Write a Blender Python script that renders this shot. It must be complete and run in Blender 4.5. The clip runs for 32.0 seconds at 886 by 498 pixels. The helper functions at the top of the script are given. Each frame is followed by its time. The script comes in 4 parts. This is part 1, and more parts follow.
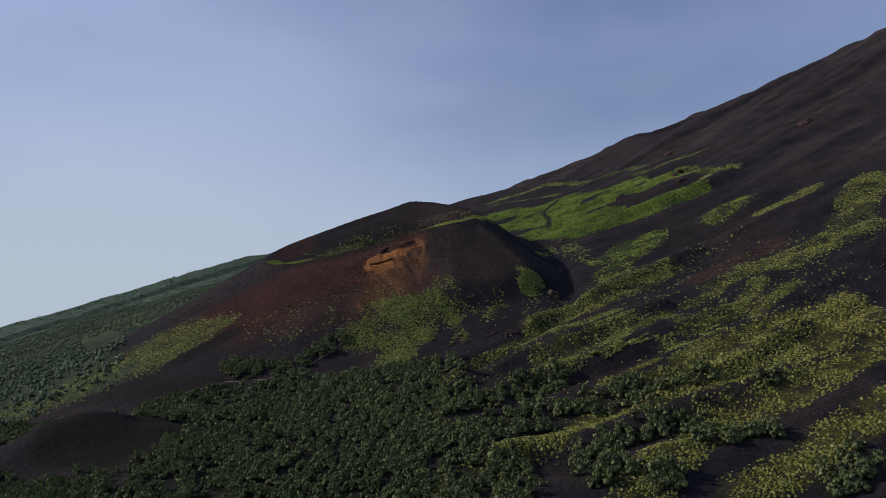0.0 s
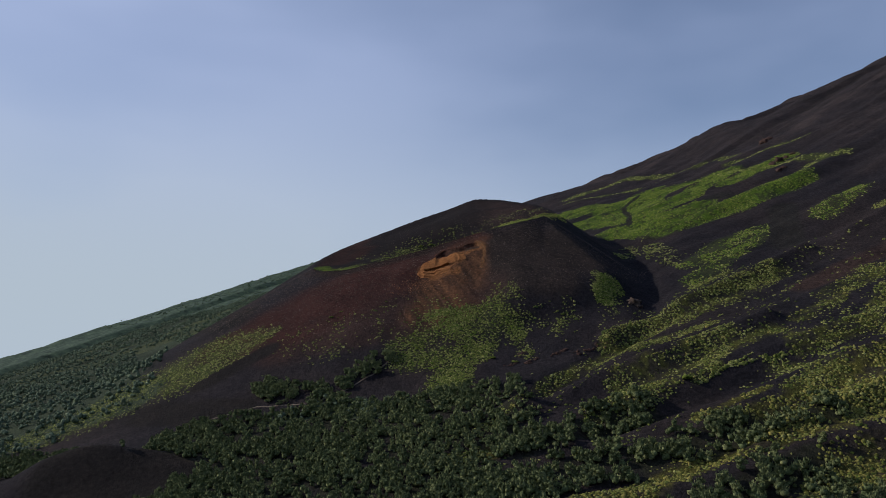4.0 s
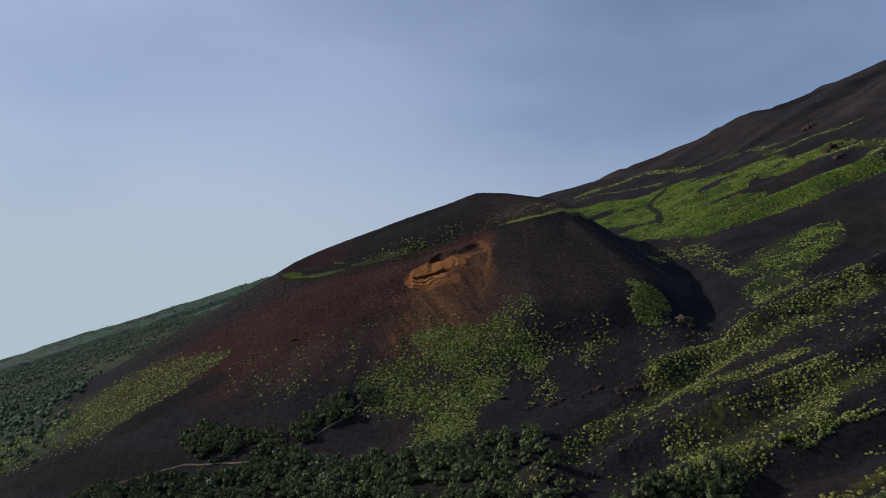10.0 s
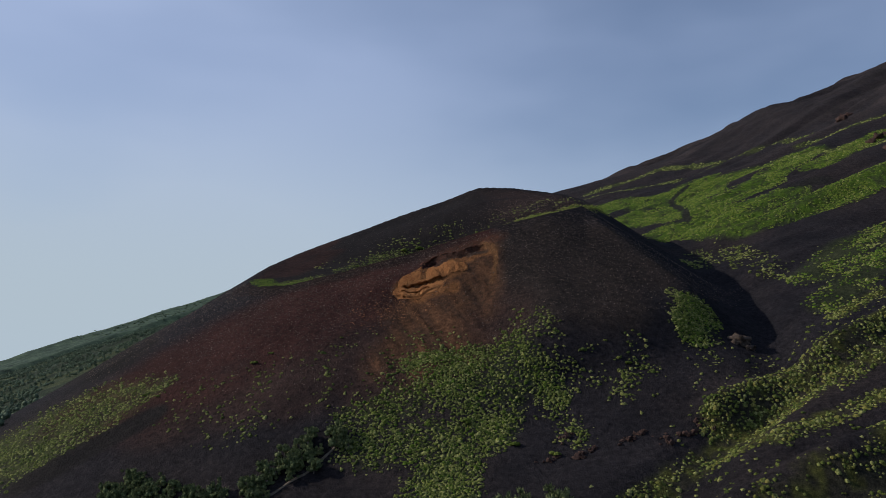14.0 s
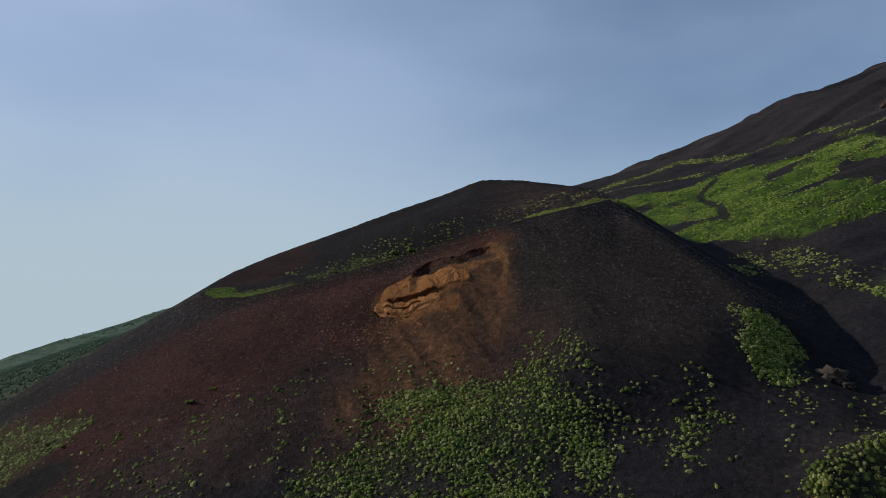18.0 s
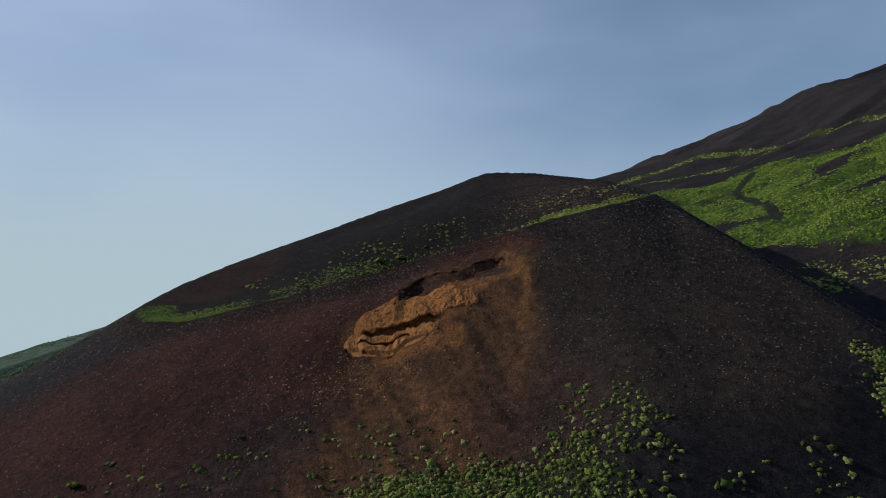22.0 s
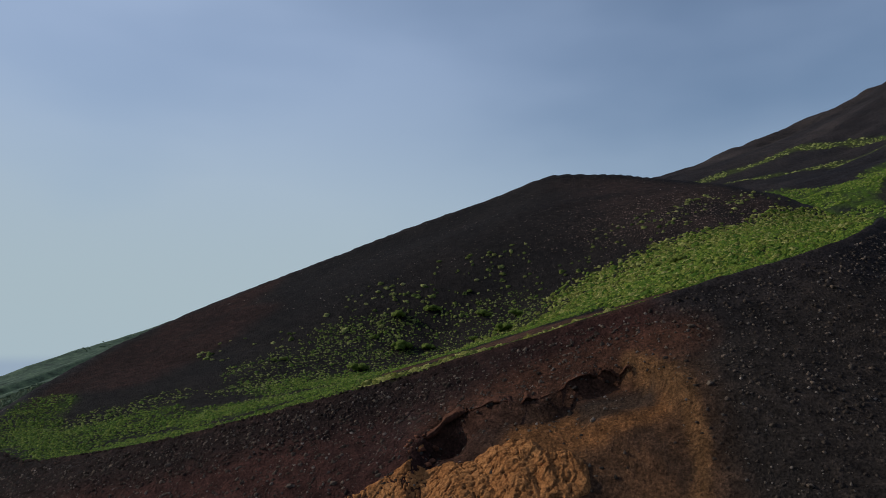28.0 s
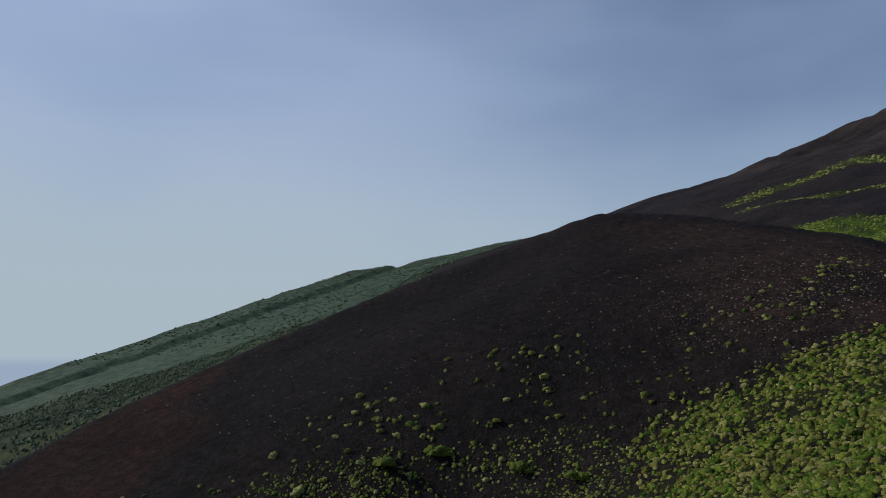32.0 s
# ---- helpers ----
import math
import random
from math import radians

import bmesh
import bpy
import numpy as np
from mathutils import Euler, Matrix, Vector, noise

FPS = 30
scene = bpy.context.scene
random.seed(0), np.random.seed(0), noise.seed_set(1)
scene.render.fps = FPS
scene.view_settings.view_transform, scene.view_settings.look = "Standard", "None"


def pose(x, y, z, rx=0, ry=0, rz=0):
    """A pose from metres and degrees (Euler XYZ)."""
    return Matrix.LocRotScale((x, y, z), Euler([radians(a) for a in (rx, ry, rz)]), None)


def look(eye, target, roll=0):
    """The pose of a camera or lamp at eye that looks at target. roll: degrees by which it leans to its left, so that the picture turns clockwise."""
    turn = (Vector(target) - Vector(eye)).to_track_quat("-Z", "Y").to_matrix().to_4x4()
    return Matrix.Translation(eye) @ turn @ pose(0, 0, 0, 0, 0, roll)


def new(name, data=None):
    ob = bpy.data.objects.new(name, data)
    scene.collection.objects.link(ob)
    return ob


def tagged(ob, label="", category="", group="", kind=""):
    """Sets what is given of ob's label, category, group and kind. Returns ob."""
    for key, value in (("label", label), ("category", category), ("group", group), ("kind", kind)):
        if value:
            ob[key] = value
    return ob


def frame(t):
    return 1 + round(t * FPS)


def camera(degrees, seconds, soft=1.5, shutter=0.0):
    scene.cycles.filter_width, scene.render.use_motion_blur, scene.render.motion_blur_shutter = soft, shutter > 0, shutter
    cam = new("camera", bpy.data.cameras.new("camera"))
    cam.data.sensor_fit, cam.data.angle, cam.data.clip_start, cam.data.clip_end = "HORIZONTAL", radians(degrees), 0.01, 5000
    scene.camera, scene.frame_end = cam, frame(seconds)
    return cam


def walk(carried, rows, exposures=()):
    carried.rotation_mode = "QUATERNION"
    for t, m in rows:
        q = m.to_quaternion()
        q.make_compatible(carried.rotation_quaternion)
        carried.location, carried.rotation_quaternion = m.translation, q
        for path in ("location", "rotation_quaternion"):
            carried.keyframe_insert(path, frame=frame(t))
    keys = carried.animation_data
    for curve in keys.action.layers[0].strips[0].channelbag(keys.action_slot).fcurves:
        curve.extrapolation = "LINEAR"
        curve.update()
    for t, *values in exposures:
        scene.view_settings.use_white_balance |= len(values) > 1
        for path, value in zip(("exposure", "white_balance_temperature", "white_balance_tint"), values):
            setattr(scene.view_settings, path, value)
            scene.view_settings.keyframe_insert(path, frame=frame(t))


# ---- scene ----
cam = camera(58.5, 32.0, 0.8)
PATH = [
    (0, -0.45, -349.52, 0.40, 97.82, -4.17),
    (0.5, 0.95, -344.91, 1.24, 97.89, -2.58),
    (1, 2.35, -340.27, 2.07, 97.92, -1.27),
    (1.5, 3.70, -335.59, 2.88, 97.95, -1.01),
    (2, 4.97, -330.87, 3.65, 97.96, 0.34),
    (2.5, 6.14, -326.07, 4.43, 97.97, 1.61),
    (3, 7.15, -321.18, 5.23, 97.94, 1.67),
    (3.5, 7.97, -316.18, 6.03, 97.91, 1.67),
    (5.5, 10.41, -295.68, 9.30, 97.59, 1.67),
    (6, 10.75, -290.54, 10.12, 97.57, 1.78),
    (6.5, 10.86, -285.40, 10.93, 97.58, 1.89),
    (7, 10.79, -280.25, 11.76, 97.61, 1.97),
    (7.5, 10.57, -275.10, 12.56, 97.65, 1.97),
    (8, 10.27, -269.95, 13.38, 97.69, 1.97),
    (8.5, 9.92, -264.77, 14.09, 97.74, 1.92),
    (9, 9.57, -259.52, 14.60, 97.85, 1.88),
    (9.5, 9.26, -254.22, 15.08, 97.92, 1.82),
    (10, 9.02, -248.93, 15.63, 97.96, 1.78),
    (10.5, 8.85, -243.65, 16.32, 97.96, 1.77),
    (11, 8.77, -238.41, 17.16, 97.96, 1.75),
    (11.5, 8.73, -233.18, 18.02, 97.95, 1.73),
    (12, 8.70, -227.99, 18.83, 97.92, 1.74),
    (12.5, 8.66, -222.81, 19.32, 98.04, 1.75),
    (13, 8.60, -217.63, 19.90, 98.09, 1.74),
    (13.5, 8.50, -212.44, 20.65, 98.12, 1.72),
    (14, 8.40, -207.26, 21.47, 98.13, 1.71),
    (14.5, 8.33, -202.06, 22.31, 98.15, 1.67),
    (16.5, 8.21, -181.15, 25.64, 98.15, 1.65),
    (17, 8.19, -175.90, 26.47, 98.11, 1.71),
    (17.5, 8.15, -170.63, 27.33, 98.09, 1.70),
    (18, 8.08, -165.34, 28.24, 98.09, 1.72),
    (18.5, 7.98, -160.02, 29.19, 98.07, 1.69),
    (19, 7.84, -154.67, 30.17, 98.04, 1.65),
    (19.5, 7.64, -149.31, 31.09, 98.04, 1.58),
    (20, 7.41, -144.00, 31.88, 98.09, 1.52),
    (20.5, 7.19, -138.76, 32.67, 98.15, 1.42),
    (21, 7.02, -133.66, 33.45, 98.18, 1.36),
    (21.5, 6.89, -128.64, 34.44, 98.09, 1.38),
    (22, 6.79, -123.72, 36.06, 98.01, 1.52),
    (22.5, 6.71, -118.87, 38.41, 98.01, 1.62),
    (23, 6.63, -114.05, 40.91, 98.01, 1.69),
    (23.5, 6.55, -109.21, 42.84, 98.04, 1.73),
    (24, 6.47, -104.27, 43.92, 97.99, 1.78),
    (24.5, 6.37, -99.26, 44.78, 98.00, 1.83),
    (25, 6.20, -94.18, 45.73, 98.01, 2.42),
    (25.5, 5.90, -89.10, 46.75, 97.91, 3.57),
    (27.5, 4.35, -68.49, 51.04, 97.79, 4.73),
    (28, 3.89, -63.32, 52.28, 97.68, 4.72),
    (28.5, 3.37, -58.16, 54.57, 97.83, 4.76),
    (29, 2.81, -53.03, 57.29, 97.84, 4.78),
    (29.5, 2.25, -47.88, 59.81, 97.94, 4.76),
    (30, 1.71, -42.63, 61.22, 97.86, 4.70),
    (30.5, 1.19, -37.33, 62.15, 97.86, 4.75),
    (31, 0.69, -32.07, 63.18, 97.80, 4.79),
    (31.5, 0.19, -26.79, 65.16, 97.85, 4.91),
    (32, -0.31, -21.60, 68.06, 97.80, 5.02),
]
walk(cam, [(t, pose(x, y, z, rx, 0, rz)) for t, x, y, z, rx, rz in PATH], [
    (0.0, -0.35, 6500, 16), (7.0, -0.36, 6500, 12), (14.0, -0.35, 6500, 11), (18.0, -0.33, 6500, 6), (24.0, -0.34, 6500, 3), (28.0, -0.47, 6500, 5), (32.0, -0.47, 6500, 9)])

# ---- sky and sun: hazy morning, sun over the left shoulder of the slope ----
SUN_EL, SUN_AZ = 28.0, -81.0          # degrees; azimuth clockwise from +y
world = bpy.data.worlds.new("sky")
scene.world = world
world.use_nodes = True
wt = world.node_tree
wbg = wt.nodes["Background"]
wsky = wt.nodes.new("ShaderNodeTexSky")
wsky.sky_type, wsky.sun_disc = 'NISHITA', False
wsky.sun_elevation, wsky.sun_rotation = radians(SUN_EL), radians(SUN_AZ)
wsky.altitude, wsky.air_density, wsky.dust_density, wsky.ozone_density = 1800, 1.0, 0.8, 3.0
wco = wt.nodes.new("ShaderNodeTexCoord")
wmap = wt.nodes.new("ShaderNodeMapping")
wmap.inputs["Scale"].default_value = (1.0, 1.0, 2.6)
wno = wt.nodes.new("ShaderNodeTexNoise")
wno.inputs["Scale"].default_value, wno.inputs["Detail"].default_value, wno.inputs["Roughness"].default_value = 1.7, 4, 0.45
wsep = wt.nodes.new("ShaderNodeSeparateXYZ")
wt.links.new(wco.outputs["Generated"], wmap.inputs["Vector"])
wt.links.new(wmap.outputs[0], wno.inputs["Vector"])
wt.links.new(wco.outputs["Generated"], wsep.inputs[0])


def sky_range(value, lo, hi, a, b):
    r = wt.nodes.new("ShaderNodeMapRange")
    r.interpolation_type = 'SMOOTHSTEP'
    for key, x in (("From Min", lo), ("From Max", hi), ("To Min", a), ("To Max", b)):
        r.inputs[key].default_value = x
    wt.links.new(value, r.inputs["Value"])
    return r.outputs[0]


def sky_add(a, b):
    m = wt.nodes.new("ShaderNodeMath")
    m.operation, m.use_clamp = 'ADD', True
    wt.links.new(a, m.inputs[0])
    wt.links.new(b, m.inputs[1])
    return m.outputs[0]


# thin haze: thicker towards the sun's side and the horizon, in soft high veils
haze = sky_add(sky_range(wsep.outputs["X"], -0.6, 0.55, 0.70, 0.12), sky_range(wno.outputs["Fac"], 0.42, 0.72, 0.0, 0.27))
haze = sky_add(haze, sky_range(wsep.outputs["Z"], -0.05, 0.32, 0.6, 0.0))
tint = wt.nodes.new("ShaderNodeMix")
tint.data_type = 'RGBA'
tint.inputs["A"].default_value = (4.6, 5.6, 6.4, 1)
tint.inputs["B"].default_value = (4.2, 5.25, 7.6, 1)
wt.links.new(sky_range(wsep.outputs["Z"], 0.05, 0.4, 0.0, 1.0), tint.inputs["Factor"])
sea = wt.nodes.new("ShaderNodeMix")
sea.data_type = 'RGBA'
sea.inputs["A"].default_value = (3.6, 4.5, 5.9, 1)
wt.links.new(sky_range(wsep.outputs["Z"], -0.012, 0.004, 0.0, 1.0), sea.inputs["Factor"])
wt.links.new(tint.outputs["Result"], sea.inputs["B"])
wmix = wt.nodes.new("ShaderNodeMix")
wmix.data_type = 'RGBA'
wt.links.new(sea.outputs["Result"], wmix.inputs["B"])
wt.links.new(haze, wmix.inputs["Factor"])
wt.links.new(wsky.outputs[0], wmix.inputs["A"])
wt.links.new(wmix.outputs["Result"], wbg.inputs["Color"])
wbg.inputs["Strength"].default_value = 0.12

sun = new("sun", bpy.data.lights.new("sun", 'SUN'))
sun.data.energy, sun.data.angle, sun.data.color = 4.6, radians(0.6), (1.0, 0.93, 0.82)
_a, _e = radians(SUN_AZ), radians(SUN_EL)
sun.matrix_world = look((100 * math.sin(_a) * math.cos(_e), 100 * math.cos(_a) * math.cos(_e), 100 * math.sin(_e)), (0, 0, 0))


# ---- materials ----
def nodes_of(name, rough=0.9):
    m = bpy.data.materials.new(name)
    m.use_nodes = True
    t = m.node_tree
    b = t.nodes["Principled BSDF"]
    b.inputs["Roughness"].default_value = rough
    b.inputs["Specular IOR Level"].default_value = 0.04
    return m, t, b


def noise_node(t, scale, detail=4, vec=None, rough=0.55):
    n = t.nodes.new("ShaderNodeTexNoise")
    n.inputs["Scale"].default_value, n.inputs["Detail"].default_value, n.inputs["Roughness"].default_value = scale, detail, rough
    if vec is not None:
        t.links.new(vec, n.inputs["Vector"])
    return n.outputs["Fac"]


def ramp(t, fac, stops):
    r = t.nodes.new("ShaderNodeValToRGB")
    e = r.color_ramp.elements
    while len(e) < len(stops):
        e.new(0.5)
    for k, (p, c) in enumerate(stops):
        e[k].position, e[k].color = p, (*c, 1)
    t.links.new(fac, r.inputs["Fac"])
    return r.outputs["Color"]


def mixc(t, fac, a, b, mode='MIX'):
    x = t.nodes.new("ShaderNodeMix")
    x.data_type, x.blend_type = 'RGBA', mode
    for s, v in (("Factor", fac), ("A", a), ("B", b)):
        if isinstance(v, (int, float)):
            x.inputs[s].default_value = v
        elif isinstance(v, tuple):
            x.inputs[s].default_value = (*v, 1)
        else:
            t.links.new(v, x.inputs[s])
    return x.outputs["Result"]


def bump(t, b, h, strength, dist):
    n = t.nodes.new("ShaderNodeBump")
    n.inputs["Strength"].default_value, n.inputs["Distance"].default_value = strength, dist
    t.links.new(h, n.inputs["Height"])
    t.links.new(n.outputs[0], b.inputs["Normal"])


def ground_material():
    m, t, b = nodes_of("cinder_ground", 0.95)
    pos = t.nodes.new("ShaderNodeNewGeometry").outputs["Position"]
    att = t.nodes.new("ShaderNodeAttribute")
    att.attribute_name = "soil"
    big = noise_node(t, 0.09, 5, pos)
    mid = noise_node(t, 0.9, 6, pos, 0.65)
    fine = noise_node(t, 5.0, 5, pos, 0.7)
    c = mixc(t, 1.0, att.outputs["Color"], ramp(t, big, [(0.3, (0.72, 0.74, 0.76)), (0.7, (1.25, 1.2, 1.15))]), 'MULTIPLY')
    c = mixc(t, 1.0, c, ramp(t, mid, [(0.3, (0.5, 0.5, 0.5)), (0.52, (1.0, 1.0, 1.0)), (0.75, (1.7, 1.6, 1.5))]), 'MULTIPLY')
    c = mixc(t, 1.0, c, ramp(t, fine, [(0.32, (0.35, 0.35, 0.35)), (0.55, (1.0, 1.0, 1.0)), (0.68, (1.6, 1.55, 1.5)), (0.78, (3.6, 3.4, 3.2))]), 'MULTIPLY')
    t.links.new(c, b.inputs["Base Color"])
    add = t.nodes.new("ShaderNodeMath")
    add.operation = 'MULTIPLY_ADD'
    t.links.new(fine, add.inputs[0])
    add.inputs[1].default_value = 0.45
    t.links.new(mid, add.inputs[2])
    bump(t, b, add.outputs[0], 1.0, 0.7)
    return m


def plant_material(name, dark, mid, light, scale=3.0, rand="island", rough=0.7):
    m, t, b = nodes_of(name, rough)
    pos = t.nodes.new("ShaderNodeNewGeometry")
    if rand == "island":
        r = pos.outputs["Random Per Island"]
    else:
        r = t.nodes.new("ShaderNodeObjectInfo").outputs["Random"]
    base = ramp(t, r, [(0.0, dark), (0.5, mid), (1.0, light)])
    n = noise_node(t, scale, 5, pos.outputs["Position"], 0.7)
    c = mixc(t, 1.0, base, ramp(t, n, [(0.3, (0.22, 0.26, 0.22)), (0.5, (0.9, 0.92, 0.9)), (0.72, (1.9, 1.75, 1.5))]), 'MULTIPLY')
    t.links.new(c, b.inputs["Base Color"])
    n2 = noise_node(t, scale * 4, 3, pos.outputs["Position"], 0.7)
    bump(t, b, n2, 0.9, 0.15)
    return m


def rock_material(name, a, c2, scale=1.5, cracks=0.0):
    m, t, b = nodes_of(name, 0.93)
    pos = t.nodes.new("ShaderNodeNewGeometry")
    n = noise_node(t, scale, 6, pos.outputs["Position"], 0.7)
    n2 = noise_node(t, scale * 7, 5, pos.outputs["Position"], 0.7)
    c = mixc(t, 1.0, ramp(t, n, [(0.3, a), (0.7, c2)]), ramp(t, n2, [(0.3, (0.5, 0.48, 0.46)), (0.6, (1.05, 1.05, 1.05)), (0.85, (1.5, 1.5, 1.5))]), 'MULTIPLY')
    height_fac = n2
    if cracks:
        vo = t.nodes.new("ShaderNodeTexVoronoi")
        vo.feature = 'DISTANCE_TO_EDGE'
        vo.inputs["Scale"].default_value = cracks
        wob = mixc(t, 0.12, pos.outputs["Position"], t.nodes.new("ShaderNodeTexNoise").outputs["Color"], 'ADD')
        t.links.new(wob, vo.inputs["Vector"])
        c = mixc(t, 1.0, c, ramp(t, vo.outputs["Distance"], [(0.0, (0.45, 0.4, 0.37)), (0.05, (1.0, 1.0, 1.0))]), 'MULTIPLY')
    else:
        c = mixc(t, 1.0, c, ramp(t, pos.outputs["Random Per Island"], [(0.0, (0.45, 0.45, 0.45)), (0.6, (1.0, 1.0, 1.0)), (1.0, (2.0, 1.95, 1.9))]), 'MULTIPLY')
    t.links.new(c, b.inputs["Base Color"])
    bump(t, b, height_fac, 0.9, 0.25)
    return m


M_GROUND = ground_material()
M_CUSHION = plant_material("cushion_leaves", (0.05, 0.074, 0.02), (0.125, 0.146, 0.036), (0.27, 0.275, 0.105), 5.0)
M_CUSHION_OB = plant_material("cushion_leaves_single", (0.07, 0.095, 0.025), (0.17, 0.18, 0.055), (0.32, 0.31, 0.14), 9.0, "object")
M_CRATER = plant_material("crater_cushion_leaves", (0.055, 0.075, 0.014), (0.17, 0.175, 0.04), (0.34, 0.33, 0.12), 11.0)
M_GRASSY = plant_material("low_green_leaves", (0.042, 0.085, 0.012), (0.092, 0.142, 0.020), (0.16, 0.185, 0.036), 4.0)
M_BROOM = plant_material("broom_leaves", (0.085, 0.118, 0.022), (0.105, 0.14, 0.028), (0.13, 0.16, 0.036), 7.0, "object")
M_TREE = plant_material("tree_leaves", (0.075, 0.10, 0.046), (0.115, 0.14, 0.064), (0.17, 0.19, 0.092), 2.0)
# far leaves are greyer and bluer: distance haze mixed into the colour
M_HAZED_WOOD = plant_material("hazed_far_tree_leaves", (0.075, 0.1, 0.068), (0.105, 0.138, 0.09), (0.14, 0.178, 0.118), 1.0)
# ridge scrub paled by painted-in distance haze
M_HAZED_SLOPE = plant_material("hazed_far_scrub", (0.046, 0.07, 0.046), (0.046, 0.07, 0.046), (0.046, 0.07, 0.046), 0.09)
M_BARK = rock_material("bark", (0.10, 0.085, 0.07), (0.22, 0.2, 0.17), 4.0)
M_STONE = rock_material("dark_lava_stone", (0.042, 0.031, 0.026), (0.14, 0.108, 0.088), 1.5)
M_SCREE = rock_material("red_black_scree", (0.022, 0.015, 0.014), (0.075, 0.048, 0.042), 1.5)
M_ORANGE = rock_material("orange_tuff", (0.30, 0.118, 0.043), (0.47, 0.215, 0.085), 0.7, 2.2)
M_RUBBLE = rock_material("tuff_rubble_stone", (0.14, 0.07, 0.035), (0.30, 0.15, 0.075), 1.2)
M_YELLOWISH = plant_material("yellow_green_leaves", (0.07, 0.078, 0.022), (0.14, 0.14, 0.036), (0.23, 0.205, 0.065), 4.0)
M_REDROCK = rock_material("red_lava_rock", (0.075, 0.032, 0.022), (0.14, 0.062, 0.04), 0.9)


# ---- shape of the land ----
def lattice(ix, iy, seed):
    h = (ix.astype(np.int64) * 374761393 + iy.astype(np.int64) * 668265263 + seed * 1442695041) & 0x7fffffff
    h = ((h ^ (h >> 13)) * 1274126177) & 0x7fffffff
    return ((h ^ (h >> 16)) & 0xffff) / 65535.0


def vnoise(x, y, seed=1):
    ix, iy = np.floor(x), np.floor(y)
    fx, fy = x - ix, y - iy
    fx, fy = fx * fx * (3 - 2 * fx), fy * fy * (3 - 2 * fy)
    a, b = lattice(ix, iy, seed), lattice(ix + 1, iy, seed)
    c, d = lattice(ix, iy + 1, seed), lattice(ix + 1, iy + 1, seed)
    return (a + (b - a) * fx) * (1 - fy) + (c + (d - c) * fx) * fy


def fbm(x, y, seed=1, octaves=4):
    s, w, tot = 0, 1.0, 0
    for k in range(octaves):
        s = s + w * vnoise(x * 2 ** k + 7.3 * k, y * 2 ** k - 3.1 * k, seed + k)
        tot += w
        w *= 0.5
    return s / tot


# the cone: bearing from its middle (degrees), distance and height of the rim, fall of the outer flank
CX, CY = -6.0, 48.0
RIM = np.array([
    (-180, 54, 50.0, .62), (-165, 54.5, 46.2, .62), (-149, 55, 43.0, .62), (-132, 52, 42.4, .66), (-113, 49, 45.2, .72), (-90, 46, 50.3, .74),
    (-74, 49, 54.4, .76), (-61, 53, 58.2, .70), (-51, 56, 61.0, .68), (-31, 56, 66.3, .72), (-20, 53.6, 67.8, .70), (-8, 55.5, 69.6, .68), (8, 59.5, 72.4, .62),
    (22, 60, 78.8, .55), (35, 61, 83.6, .55), (48, 61, 87.2, .5), (59, 61, 89.9, .5), (71, 61, 91.4, .50), (81, 60, 87.7, .5),
    (101, 58, 80.0, .55), (124, 55.4, 70.1, .58), (138, 54, 64.7, .60), (162, 54, 55.8, .60), (180, 54, 50.0, .62)])
# the same table with its corners rounded off
BEARING = np.arange(-180, 181, 1.0)
_k = np.exp(-(np.arange(-12, 13) / 2.6) ** 2)
RIM_SOFT = [np.convolve(np.interp((np.arange(-192, 193) + 180) % 360 - 180, RIM[:, 0], RIM[:, c]), _k / _k.sum(), 'valid') for c in (1, 2, 3)]
HILL = (20.02, 24.75, 28.63, 1.77, 6.27, -0.83, 0.1, -0.14, -0.99, 0.15)


def smax(a, b, k):
    h = np.clip(.5 + .5 * (a - b) / k, 0, 1)
    return b + (a - b) * h + k * h * (1 - h)


def squash(v, a, b):
    return np.where(v > a, a + b * np.tanh((v - a) / b), v)


def step(v, a, b):
    h = np.clip((v - a) / (b - a), 0, 1)
    return h * h * (3 - 2 * h)


def bank(x, y, segs):
    """How far inside any of the strips (x1, y1, x2, y2, half width) a place lies: 1 on the middle line, 0 outside."""
    best = np.zeros_like(x)
    for x1, y1, x2, y2, w in segs:
        dx, dy = x2 - x1, y2 - y1
        t = np.clip(((x - x1) * dx + (y - y1) * dy) / (dx * dx + dy * dy + 1e-9), 0, 1)
        d = np.hypot(x - x1 - t * dx, y - y1 - t * dy)
        best = np.maximum(best, 1 - d / w)
    return np.clip(best, 0, 1)


def hill(x, y):
    yy = squash(y, 300., 150.)
    yy = -squash(-yy, 150., 90.)
    xx = squash(x, 300., 500.)
    xl = -squash(-xx, 250., 60.)
    u, v = xl / 100, yy / 100
    terms = (1, u, v, u * u, u * v, v * v, u ** 3, u * u * v, u * v * v, v ** 3)
    z = sum(c * k for c, k in zip(HILL, terms)) + .33 * (xx - xl)
    z = z - 9 * np.exp(-((x - 150) / 80) ** 2 - ((y - 260) / 80) ** 2) + 6 * np.exp(-((x - 212) / 28) ** 2 - ((y - 320) / 40) ** 2)
    edge = step(y, 280, 400)
    z = z - 6 * edge * step(x, 60, 130) - 8 * edge * step(-x, 40, 100) + 6 * np.exp(-((x - 238) / 22) ** 2 - ((y - 405) / 60) ** 2)
    z = z - 4 * np.exp(-((x - 50) / 25) ** 2 - ((y - 425) / 60) ** 2)
    return smax(z, -130 + 0 * z, 60.)


RIDGES = [(22, -101, 96, -77, 7), (54, -61, 130, -26, 6), (30, -155, 110, -138, 9), (61, -147, 126, -111, 8), (95, 52, 190, 75, 10)]
GULLIES = [(29, -95, 69, -54, 9), (69, -54, 78, 10, 10), (40, -118, 120, -95, 8)]


